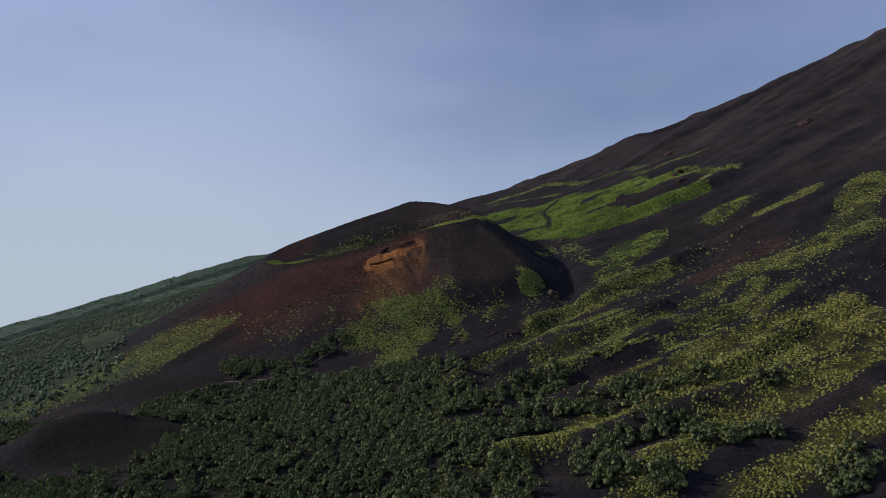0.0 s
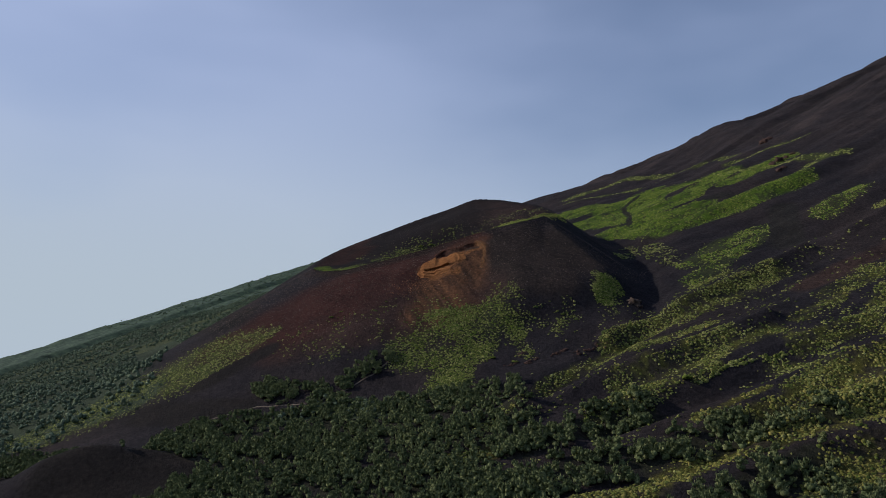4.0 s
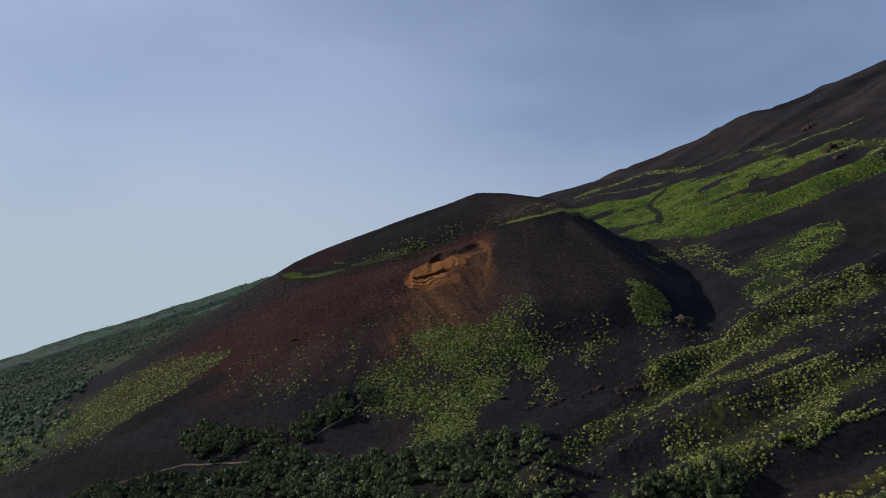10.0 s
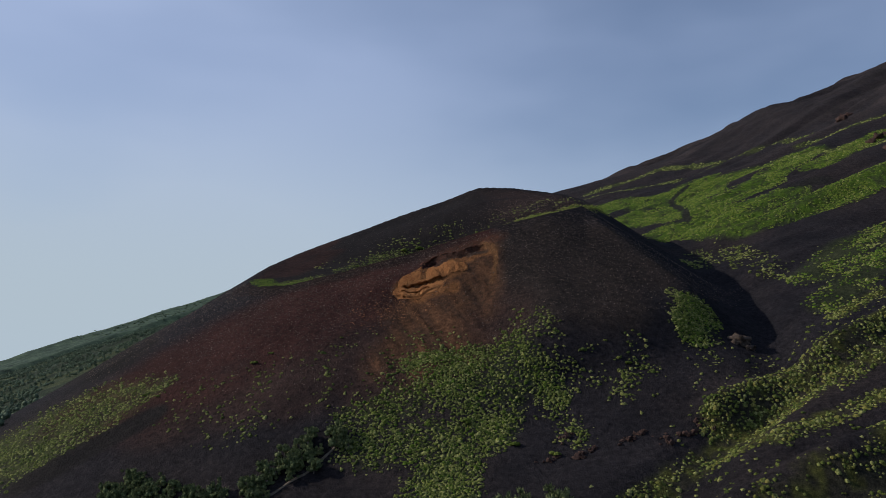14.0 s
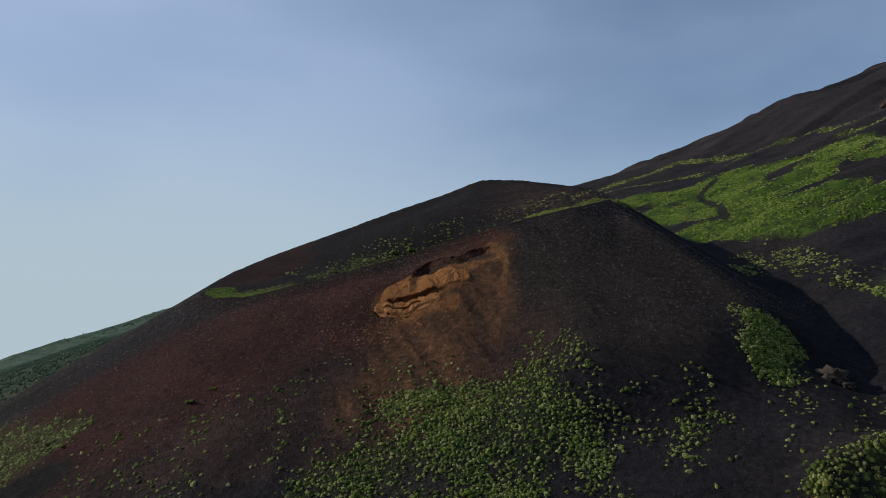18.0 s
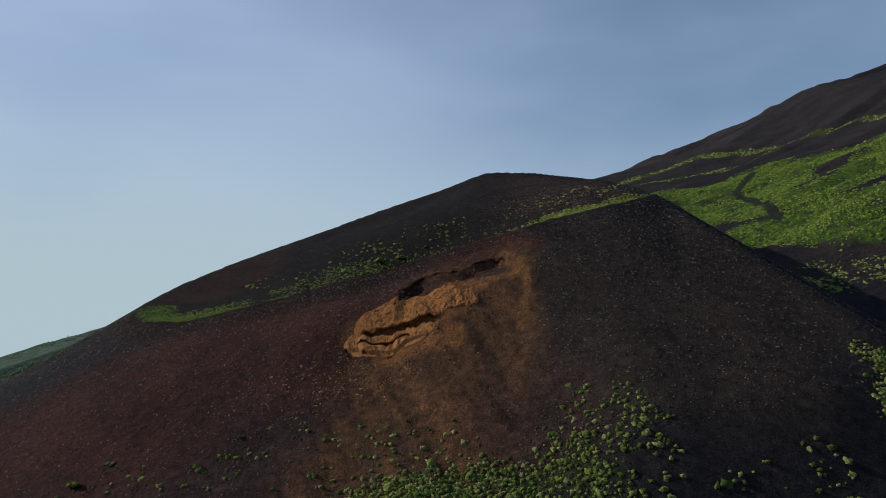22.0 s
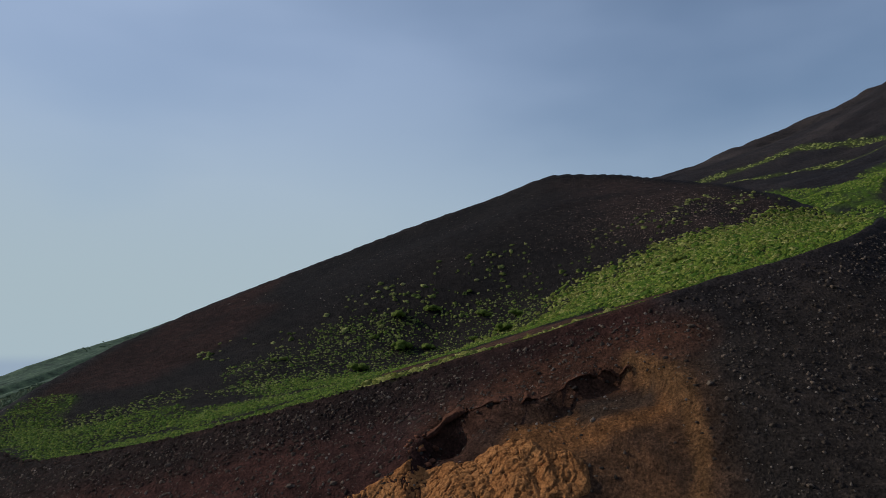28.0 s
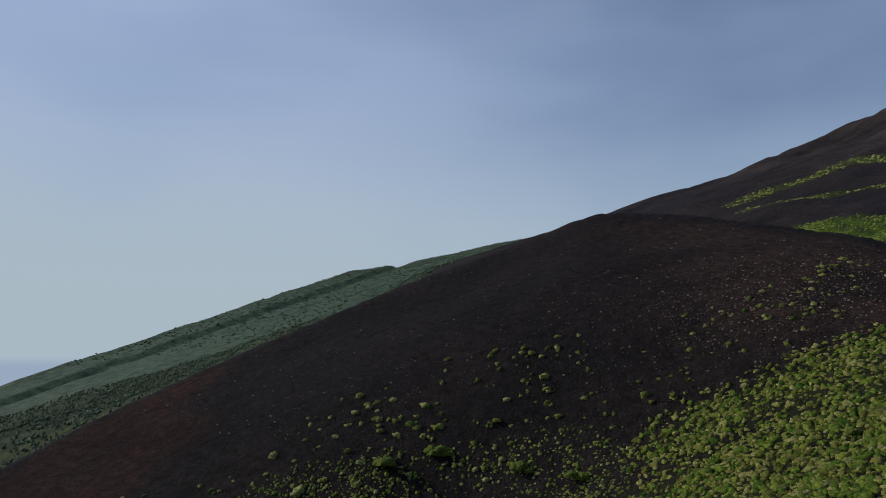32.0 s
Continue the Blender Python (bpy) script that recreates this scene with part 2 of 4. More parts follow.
SCARP = 1.2        # the scarp and its rock sit this far along the flank


def tuff_bed(x, y):
    """Depth of the hollow in which the tuff rock sits."""
    x = x - SCARP
    return 3.2 * step(bank(x, y, [(-8.4, -14.6, -4.5, -14.9, 2.3), (-4.5, -14.6, -.6, -14.4, 2.3)]), .05, .55)


def surface(x, y):
    g = hill(x, y)
    far = step(np.hypot(x, y - 40), 120, 500)
    u, v = .93 * x + .37 * y, -.37 * x + .93 * y
    east = step(x, 10, 60)
    upper = step(x + .3 * y, 170, 300)
    g = g - 4.5 * upper * step(fbm(v / 26, u / 190, 15, 4), .5, .72) + 3 * upper * (fbm(x / 14, y / 14, 17, 3) - .5)
    g = g + east * (1 - .3 * far) * 6.5 * (fbm(u / 75, v / 15, 5, 3) - .5)
    g = g + (fbm(x / 45, y / 45, 11, 4) - .5) * (5 + 3 * far)
    g = g + 3.2 * step(bank(x, y, RIDGES), 0, 1) - 3.2 * step(bank(x, y, GULLIES), 0, 1)
    g = g + 9 * np.exp(-((x + 88) / 22) ** 2 - ((y + 107) / 9) ** 2)       # dark mound below the cone
    dx, dy = x - CX, y - CY
    r, a = np.hypot(dx, dy), np.degrees(np.arctan2(dy, dx))
    R, zr, s = (np.interp(a, BEARING, soft) for soft in RIM_SOFT)
    R = R + .6 * (fbm(a / 7 + 50, a * 0, 21, 3) - .5)
    q = np.clip(r / R, 0, 1)
    ca, sa = np.cos(np.radians(a)), np.sin(np.radians(a))
    plane, prim = 49 + .27 * x + .38 * (y - 2), 49 + .27 * (CX + R * ca) + .38 * (CY + R * sa - 2)
    inn = plane + (zr - prim) * q ** 2 - 10.5 * (1 - q ** 2) + 5 * np.clip((y - 50) / 30, 0, 1) * (1 - q ** 2)
    k = 1 - q ** 2
    u, v = dx / 50, dy / 50
    inn = inn + k * k * (-0.3 - 7.0 * u + 9.9 * v + q * (9.3 + 15.0 * u - 20.6 * v)) + 2.9 * k * u * u
    out = zr - s * (r - R) + .9 * (fbm(a / 5 + 90, r / 30, 31, 3) - .5) * step(r - R, 2, 15)
    front, side = 57.46 - .06 * x + .657 * y, 84.94 - .625 * x + .375 * y
    facet = -smax(-front, -side, 1.6)
    out = out + np.maximum(facet - out, 0) * step(r - R, 0, 9) * step(x, 12, 30) * step(R - r, -54, -40) * step(-y, -46, -28)
    z = np.where(r > R, smax(g, out, 6.), inn)
    z = z + .35 * (fbm(x / 3, y / 3, 41, 3) - .5) * (1 - far)
    z = z + np.where(r > R, 2.8 * np.exp(-((x - 4) / 16) ** 2 - ((y + 9.5) / 4.5) ** 2) * np.clip((r - R) / 2, 0, 1), 0)
    # worn scarp on the front flank: a headwall with a hollow below it
    sx = x - SCARP
    head = np.interp(sx, (-5, -3.4, -1.5, 2.6, 5.7, 9.3, 12.2, 14.0, 14.6), (-11, -7.8, -6.0, -6.6, -6.2, -4.4, -4.6, -7.7, -12)) + 1.1 * (fbm(x / 1.6, y / 3, 43, 3) - .5)
    z = z - 1.3 * step(head - y, -.1, .5) * step(y - head, -9, -2) * step(sx, -4.5, -2.5) * step(-sx, -17, -11.5)
    z = z - 2.4 * np.exp(-((sx + 1.7) / 1.15) ** 2 - ((y + 6.8) / 1.0) ** 2)
    z = z - tuff_bed(x, y)
    # runnels down the brown fan
    fan = bank(x, y, [(6, -14, 4, -34, 12), (-4, -19, -8, -34, 7)])
    z = z - .5 * step(fan, 0, .4) * step(fbm((x + .55 * y) / 2.0, (y - .5 * x) / 16, 47, 3), .42, .68)
    return z


def height(x, y):
    return float(surface(np.array([x], float), np.array([y], float))[0])


def axis(fine, core, mid, far):
    """Coordinates that lie close together in the middle and wide apart far off."""
    a = list(np.arange(fine[0], fine[1] + .01, 0.6))
    for sign in (1, -1):
        p, s = (a[-1] if sign > 0 else a[0]), 0.6
        side = []
        while abs(p) < far:
            lim = 1.1 if (p < core[1] if sign > 0 else p > core[0]) else (3.2 if (p < mid[1] if sign > 0 else p > mid[0]) else 400)
            s = min(s * 1.12, lim)
            p += sign * s
            side.append(p)
        a = a + side if sign > 0 else side[::-1] + a
    return np.array(a)


# ---- where plants grow: strips (x1, y1, x2, y2, half width) ----
MEADOW = [(78, 205, 103, 150, 15), (80, 140, 97, 105, 14), (84, 84, 101, 56, 11), (99, 54, 137, 57, 10), (135, 57, 170, 68, 9), (101, 101, 126, 104, 10), (94, 76, 118, 56, 9),
          (115, 160, 138, 150, 13), (128, 112, 158, 140, 11), (150, 110, 190, 130, 8), (110, 130, 122, 180, 12), (100, 86, 124, 76, 10)]
SLOPE = [(98, -2, 116, 13, 9), (116, 13, 132, 19, 8), (92, -23, 112, -6, 7), (119, -2, 132, 14, 6), (155, 10, 175, 24, 8)]
SADDLE = [(85, 45, 93, 9, 7), (78, 30, 90, 36, 6)]
HOLLOWS = [(128, 84, 139, 79, 4.5), (131, -10, 148, 36, 8)]
TRACK = [(115, 168, 101, 147, 2.2), (101, 147, 97, 111, 2.2), (97, 111, 92, 90, 2.2)]
HILL_A = [(38, -81, 60, -63, 3.4), (54, -66, 65, -60, 6), (65, -60, 90, -50, 6.5), (90, -50, 115, -38, 6.5), (14, -110, 30, -88, 3.4), (30, -88, 43, -76, 3.4), (50, -98, 65, -99, 5), (65, -99, 82, -83, 5), (43, -111, 52, -104, 6),
          (100, -95, 117, -91, 5.5), (89, -102, 102, -109, 4), (87, -118, 99, -111, 4.5), (136, -58, 152, -66, 7), (135, -73, 119, -90, 4), (143, -82, 121, -97, 4), (105, -79, 120, -71, 4), (98, -89, 97, -97, 4)]
HILL_B = [(74, -128, 94, -119, 6), (94, -119, 108, -111, 6), (108, -111, 150, -102, 7), (88, -133, 100, -126, 6), (100, -126, 150, -108, 7), (10, -168, 39, -153, 6), (39, -153, 57, -141, 6), (57, -141, 86, -137, 6),
          (86, -137, 110, -127, 7), (110, -127, 150, -120, 8), (52, -182, 64, -170, 7), (64, -170, 83, -153, 7), (83, -153, 145, -133, 8), (3, -129, 13, -125, 5), (62, -123, 81, -116, 2), (75, -184, 98, -174, 7), (98, -174, 125, -160, 8)]
HILL_C = [(52, -63, 65, -57, 2.8), (41, -76, 57, -73, 2.8), (29, -90, 36, -82, 3), (56, -91, 59, -91, 3), (51, -96, 64, -97, 5), (64, -97, 73, -86, 5), (67, -59, 84, -52, 5.0), (84, -50, 104, -43, 5.0), (49, -73, 58, -76, 2.6), (58, -77, 83, -68, 3), (58, -92, 67, -92, 3), (67, -91, 78, -87, 3), (40, -114, 51, -110, 4), (51, -110, 65, -99, 4), (65, -99, 81, -90, 4), (81, -90, 96, -85, 4), (68, -94, 77, -85, 3), (68, -102, 74, -99, 3),
          (89, -32, 103, -24, 3), (150, -62, 190, -50, 10), (190, -40, 220, -10, 10), (175, -2, 200, 6, 7), (120, -66, 140, -60, 6)]
HILLSIDE = HILL_A + HILL_C
FAR_STRIPS = [(87, 290, 134, 296, 6), (134, 296, 178, 240, 5), (178, 240, 182, 190, 5), (86, 272, 152, 240, 4), (150, 150, 192, 95, 5), (185, 88, 200, 84, 5), (170, 170, 215, 160, 4)]
SHRUB_ROWS = [(79, -100, 99, -98, .9), (99, -98, 109, -107, .9), (93, -82, 102, -89, .9), (102, -89, 119, -88, .9), (68, -104, 85, -97, .9)]
FRONT = [(-3, -38, 10, -38, 3), (20, -43, 25, -50, 4.5), (8, -75, 2, -68, 4), (4, -42, 17, -40, 5.5), (10, -48, 10, -59, 6.5), (6, -59, 3, -74, 8), (15, -43, 13, -59, 5), (19, -44, 15, -58, 4), (-8, -49, 6, -45, 6), (-10, -58, 2, -58, 7), (-14, -50, -6, -50, 5)]
FRONT_SPARSE = [(56, -26, 54, -34, 2.5), (22, -38, 28, -46, 5), (43, -41, 38, -53, 3.2), (32, -43, 34, -47, 3), (25, -56, 28, -62, 4), (-18, -46, -6, -40, 5), (20, -34, 26, -42, 5), (36, -42, 46, -47, 3), (54, -41, 58, -43, 3)]
FRONT_DISC = [(60, -29.5, 60, -33, 5), (57, -34, 57, -36, 4.2)]
LEFT_FIELD = [(-63, -24, -72, -26, 5), (-70, -26, -84, -27, 11), (-84, -28, -104, -32, 19), (-104, -33, -130, -42, 19)]
def along_rim(b0, b1, inset, half):
    """Strips that follow the inside of the crater rim between two bearings."""
    b = np.linspace(b0, b1, max(2, int(abs(b1 - b0) / 8) + 1))
    r = np.interp(b, RIM[:, 0], RIM[:, 1]) - inset
    p = np.stack([CX + r * np.cos(np.radians(b)), CY + r * np.sin(np.radians(b))], -1)
    return [(*p[i], *p[i + 1], half) for i in range(len(b) - 1)]


RIM_GRASS = along_rim(-164, -134, 4.0, 4.4) + along_rim(-136, -104, 2.6, 2.8) + along_rim(-106, -78, 1.4, 1.4) + [(-48, 19, -36, 25, 4), (-38, 20, -26, 21, 5), (-27, 18, -14, 20, 4.5), (-34, 12, -22, 9, 4)] + along_rim(-78, -30, 1.8, 1.7) + along_rim(-75, -35, 4.2, 2.4) + [
    (-22, 31, -8, 30, 6), (-8, 26, 6, 27, 5), (6, 24, 13, 25, 3.5), (-20, 10, -10, 14, 5), (-12, 22, 0, 18.5, 3.8), (0, 18.5, 12, 15.5, 3.2), (12, 15.5, 18, 14, 2.4), (-6, 10, 6, 6, 2.6), (18, 12, 30, 14, 3)]
BARE_RED = [(-8, 16.5, 2, 12.5, 1.8), (2, 12.5, 12, 9, 2.6), (12, 9, 18, 8.5, 1.7)]
CRATER = [(10, 36, 34, 44, 8), (26, 38, 46, 46, 9), (14, 46, 36, 50, 6), (40, 48, 48, 58, 6), (28, 28, 42, 34, 7), (18, 15, 32, 24, 6), (20, 32, 30, 30, 6), (0, 39, 12, 38, 6), (34, 22, 42, 28, 5), (12, 30, 22, 30, 6), (20, 11, 30, 14, 4), (2, 33, 14, 32, 5)]
CRATER_MID = [(-30, 41, -22, 45, 5), (-26, 42, -10, 45, 7), (-10, 44, 4, 46, 7), (-46, 25, -38, 32, 4), (-28, 34, -6, 37, 6), (-26, 22, -12, 24, 5), (-22, 50, -12, 51, 5), (-12, 51, 4, 50, 5)]
CRATER_GREEN = [(-2, 26, 8, 26, 3.5), (6, 28, 20, 24, 4.5), (17, 13, 26, 22, 5), (24, 20, 30, 32, 6), (30, 30, 44, 42, 6), (24, 10, 32, 18, 5)]
PALE_DRIFT = [(0, 6, 9, 4, 2.8), (-8, 11, 2, 7, 2.8), (9, 4.5, 14, 4.5, 1.5)]
CRATER_SPARSE = [(-36, 50, -8, 54, 6), (-8, 54, 14, 58, 7), (14, 58, 36, 66, 7), (-20, 60, 10, 66, 5), (36, 62, 46, 70, 5)]
WOODS = [(-47, -80, -24, -76, 4), (-32, -76, -16, -85, 6), (-60, -118, 3, -159, 24), (-50, -88, 14, -88, 10), (-66, -84, -20, -100, 14), (0, -130, 20, -170, 16), (-60, -100, 12, -110, 16), (-125, -80, -100, -88, 8), (-140, -120, -100, -150, 20), (-90, -150, -20, -175, 20)]
TREES_EAST = [(21, -126, 37, -117, 5), (37, -117, 53, -113, 5), (12, -149, 29, -138, 8), (29, -138, 42, -136, 8), (42, -136, 69, -132, 7), (71, -136, 87, -134, 4), (48, -161, 63, -154, 5), (63, -154, 78, -149, 5), (77, -164, 90, -163, 4),
              (3, -149, 17, -142, 7), (101, -141, 105, -141, 3), (45, -172, 58, -178, 6), (95, -184, 104, -180, 5)]
CLEARED = [(-84, 4, -130, 60, 12), (-130, 60, -190, 190, 16), (-92, -112, -70, -121, 11), (-95, -54, -62, -68, 9), (-80, -45, -60, -36, 5), (-72, -108, -62, -112, 6)]
THICKET = [(-58, -58, -46, -63, 4.5), (-48, -64, -31, -67, 4.5), (-30, -64, -17, -57, 4), (-70, -69, -62, -65, 3), (-26, -66, -22, -62, 2.5)]
WEST_WOODS = [(-47, -80, -24, -76, 4), (-32, -76, -16, -85, 6), (-357, 356, -149, 400, 120), (-226, 60, -176, 240, 55), (-260, 150, -200, 420, 90), (-160, 0, -150, 40, 30), (-200, -80, -150, -20, 45), (-138, -36, -108, -36, 14), (-164, 78, -198, 110, 25)]
WEST_FIELD = [(-196, 240, -160, 285, 9), (-160, 285, -120, 330, 8), (-175, 200, -140, 235, 6), (-120, 330, -95, 360, 7)]
RED_FLANK = [(-62, -20, -16, -6, 26), (-45, -15, -10, -12, 20), (-80, -22, -40, -5, 14), (-30, 0, 12, -1, 6)]
TUFF = [(-7.8, -13.5, 6, -12, 3.6), (-3.8, -17, 5.2, -17, 2.4), (5, -9.5, 13, -8, 2.6)]
FAN = [(-4, -18, -9, -36, 8), (6, -13, 5, -36, 11), (13, -7, 13, -26, 6), (0, -24, 0, -40, 9)]


def soil(x, y):
    """Base colour of the bare ground, by zone; the far west has distance haze painted in."""
    n = fbm(x / 9, y / 9, 61, 4)
    n2 = fbm(x / 30, y / 30, 67, 3)
    edge = lambda s, lo=.05, hi=.55: step(bank(x, y, s) * (.35 + 1.3 * n), lo, hi)[..., None]
    black, brown = np.array((.0230, .0212, .0250)), np.array((.038, .030, .029))
    c = black + (brown - black) * step(n2, .35, .8)[..., None] * .6
    up = step(x + .4 * y, 180, 330)[..., None]                       # upper mountain: bare, browner
    v = -.37 * x + .93 * y
    c = c + (np.array((.034, .029, .031)) - c) * up * .8
    c = c + (np.array((.059, .048, .047)) - c) * up * (step(fbm(v / 14, x / 110, 33, 4), .5, .7) * .75)[..., None]
    c = c + (np.array((.022, .019, .020)) - c) * up * (step(fbm(v / 9, x / 60, 35, 4), .55, .7) * .8)[..., None]
    def over(c, col, k):
        return c + (np.array(col) - c) * k
    c = over(c, (.038, .030, .027), edge([(20, -20, 45, -10, 22), (10, -30, 40, -30, 12)], .0, .5))
    c = over(c, (.047, .029, .026), edge([(-52, -34, -6, -36, 17), (-10, -34, 14, -30, 12)], .0, .5) * .9)
    c = over(c, (.052, .0232, .0205), edge(RED_FLANK, .0, .6))
    c = over(c, (.132, .066, .036), edge(FAN, .0, .95) * .9)
    c = over(c, (.040, .030, .026), edge(FAN, .0, .8) * (step(fbm((x + .55 * y) / 1.1, (y - .5 * x) / 12, 47, 4), .48, .66) * .5)[..., None])
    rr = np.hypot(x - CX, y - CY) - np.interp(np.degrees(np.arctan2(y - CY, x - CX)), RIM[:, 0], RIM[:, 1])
    band = step(rr, -.5, .6) * step(-rr, -6, -2.5) * step(-x, -12, 2) * step(-y, -25, -8)
    c = over(c, (.020, .0145, .0145), (band * (.6 + .6 * n))[..., None])
    c = over(c, (.21, .095, .04), edge(TUFF, .15, .6))
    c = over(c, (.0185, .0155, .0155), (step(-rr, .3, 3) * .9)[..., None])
    c = over(c, (.044, .029, .026), (step(-rr, 1, 6) * step(x, 6, 30) * step(y, 50, 60) * step(n, .25, .6) * .85)[..., None])
    c = over(c, (.034, .0185, .0165), (step(-rr, .3, 3) * edge([(-60, 36, -46, 84, 9), (-50, 44, -40, 66, 8)], .0, .6)[..., 0])[..., None])
    c = over(c, (.095, .043, .028), edge([(-1, -5, 17, -3, 3.2)], .0, .8) * .8)
    c = over(c, (.040, .034, .031), edge([(9.7, -7.5, 13, -7, 1.8)], .1, .7) * .8)
    c = over(c, (.20, .10, .045), edge([(12.7, -4.2, 15.2, -6.5, 1.1), (15.2, -6.5, 15.8, -11, 1.0), (15.8, -11, 14.7, -17, .8)], .1, .6) * .85)
    c = over(c, (.046, .031, .028), edge([(118, -55, 160, -40, 9)], .2, .6))
    c = over(c, (.075, .130, .016), edge(MEADOW, .0, .4) * (.3 + .6 * step(fbm(x / 1.7, y / 1.7, 111, 3), .36, .62))[..., None])
    c = over(c, (.055, .075, .020), edge(SLOPE, .0, .6) * .4)
    c = over(c, (.024, .023, .022), edge(HOLLOWS, .05, .4))
    c = over(c, (.026, .027, .022), edge(TRACK, .2, .5))
    c = over(c, (.055, .070, .022), edge(FAR_STRIPS, .0, .5) * .8)
    c = over(c, (.085, .085, .020), edge(HILL_B, .05, .6) * (.2 + .65 * step(fbm(x / 2.2, y / 2.2, 97, 3), .4, .6))[..., None])
    c = over(c, (.070, .075, .022), edge(HILLSIDE, .05, .6) * (.2 + .75 * step(fbm(x / 2.0, y / 2.0, 99, 3), .45, .65))[..., None])
    c = over(c, (.045, .065, .020), edge(FRONT + FRONT_DISC, .1, .7) * (.1 + .4 * step(fbm(x / 1.5, y / 1.5, 117, 3), .4, .6))[..., None])
    c = over(c, (.075, .085, .032), edge(LEFT_FIELD, .0, .7) * (.3 + .6 * step(fbm((x + y) / 3, (x - y) / 9, 101, 3), .38, .62))[..., None])
    c = over(c, (.050, .085, .014), edge(RIM_GRASS, .02, .35) * (.08 + .5 * step(fbm(x / 1.3, y / 1.3, 115, 3), .42, .62))[..., None])
    c = over(c, (.040, .058, .016), edge(CRATER, .1, .7) * .35)
    c = over(c, (.026, .029, .019), edge(WOODS + TREES_EAST, .0, .4) * (.4 + .5 * step(fbm(x / 2.5, y / 2.5, 113, 3), .35, .6))[..., None])
    c = over(c, (.021, .0185, .018), edge(CLEARED, .0, .4))
    # soil under the west woods, lightened and greyed to imitate distance haze
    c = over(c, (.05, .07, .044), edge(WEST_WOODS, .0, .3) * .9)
    c = over(c, (.085, .100, .036), edge(WEST_FIELD, .0, .5))
    c = over(c, (.078, .041, .030), edge(BARE_RED, .1, .5))
    # whole west slope: haze put into the soil colour, paler with distance
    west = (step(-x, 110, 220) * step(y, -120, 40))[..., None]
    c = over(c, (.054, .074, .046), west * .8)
    west_n = fbm((x + .5 * y) / 60, (y - .5 * x) / 16, 109, 4)
    c = over(c, (.026, .034, .022), west * (step(west_n, .52, .66) * .8)[..., None])
    c = over(c, (.070, .080, .035), west * (step(-west_n, -.42, -.34) * .7)[..., None])
    return np.clip(c, .004, 1)


def from_arrays(name, verts, tris, material, smooth=False):
    me = bpy.data.meshes.new(name)
    verts, tris = np.ascontiguousarray(verts, np.float32), np.ascontiguousarray(tris, np.int32)
    k = tris.shape[1]
    me.vertices.add(len(verts))
    me.vertices.foreach_set("co", verts.ravel())
    me.loops.add(tris.size)
    me.loops.foreach_set("vertex_index", tris.ravel())
    me.polygons.add(len(tris))
    me.polygons.foreach_set("loop_start", np.arange(0, tris.size, k, dtype=np.int32))
    me.polygons.foreach_set("loop_total", np.full(len(tris), k, np.int32))
    if smooth:
        me.polygons.foreach_set("use_smooth", np.ones(len(tris), bool))
    me.materials.append(material)
    me.update(calc_edges=True)
    return me


# ---- ground: one sheet to the horizon ----
gx, gy = axis((-62, 62), (-110, 150), (-330, 420), 4300), axis((-60, 40), (-180, 130), (-260, 470), 4300)
GX, GY = np.meshgrid(gx, gy)
GZ = surface(GX, GY)
gi = np.arange(GX.size).reshape(GX.shape)
quads = np.stack([gi[:-1, :-1], gi[:-1, 1:], gi[1:, 1:], gi[1:, :-1]], -1).reshape(-1, 4)
gme = from_arrays("ground", np.stack([GX, GY, GZ], -1).reshape(-1, 3), quads, M_GROUND, True)
gcol = gme.color_attributes.new("soil", 'FLOAT_COLOR', 'POINT')
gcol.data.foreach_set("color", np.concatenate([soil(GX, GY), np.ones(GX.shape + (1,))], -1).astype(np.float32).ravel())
ground = tagged(new("ground", gme), "dark volcanic slope with a red cinder cone and crater", "ground", kind="structure")

# ---- narrow sandy path round the foot of the cone ----
PATH_XY = np.array([(-15, -55.9), (-20.7, -62.3), (-29.8, -68.9), (-39.5, -70.7), (-55.3, -66.5), (-69, -68.7)])
path_s = np.r_[0, np.cumsum(np.hypot(*np.diff(PATH_XY, axis=0).T))]
path_t = np.arange(0, path_s[-1], .35)
path_c = np.stack([np.interp(path_t, path_s, PATH_XY[:, k]) for k in (0, 1)], -1)
path_c[:, 0] += 1.6 * (fbm(path_t / 6, path_t * 0, 151, 3) - .5)
path_n = np.gradient(path_c, axis=0)[:, ::-1] * np.array((-1, 1))
path_n /= np.linalg.norm(path_n, axis=1)[:, None]
path_w = .14 + .22 * fbm(path_t / 2, path_t * 0, 153, 3)
path_rows = []
for off, drop in ((-1.25, .12), (-1, -.05), (0, -.07), (1, -.05), (1.25, .12)):
    p = path_c + path_n * (off * path_w)[:, None]
    path_rows.append(np.stack([p[:, 0], p[:, 1], surface(path_c[:, 0], path_c[:, 1]) * .5 + surface(p[:, 0], p[:, 1]) * .5 - drop + .08], -1))
pi = np.arange(5 * len(path_t)).reshape(5, -1)
M_PATH = rock_material("sandy_path", (0.13, 0.105, 0.08), (0.21, 0.175, 0.14), 1.5)
pme = from_arrays("path", np.concatenate(path_rows), np.stack([pi[:-1, :-1], pi[:-1, 1:], pi[1:, 1:], pi[1:, :-1]], -1).reshape(-1, 4), M_PATH, True)
tagged(new("path", pme), "narrow pale sandy path worn into dark cinders", "path", kind="structure")

rng = np.random.default_rng(7)

# ---- wooded ridge far down the mountain's side ----
RIDGE_X = (-2600, -1900, -1542, -1414, -1293, -1071, -1002, -910, -780, -658, -461, -381, -346, -318, -258, -245, -229, -194, -121, -28, 60, 400)
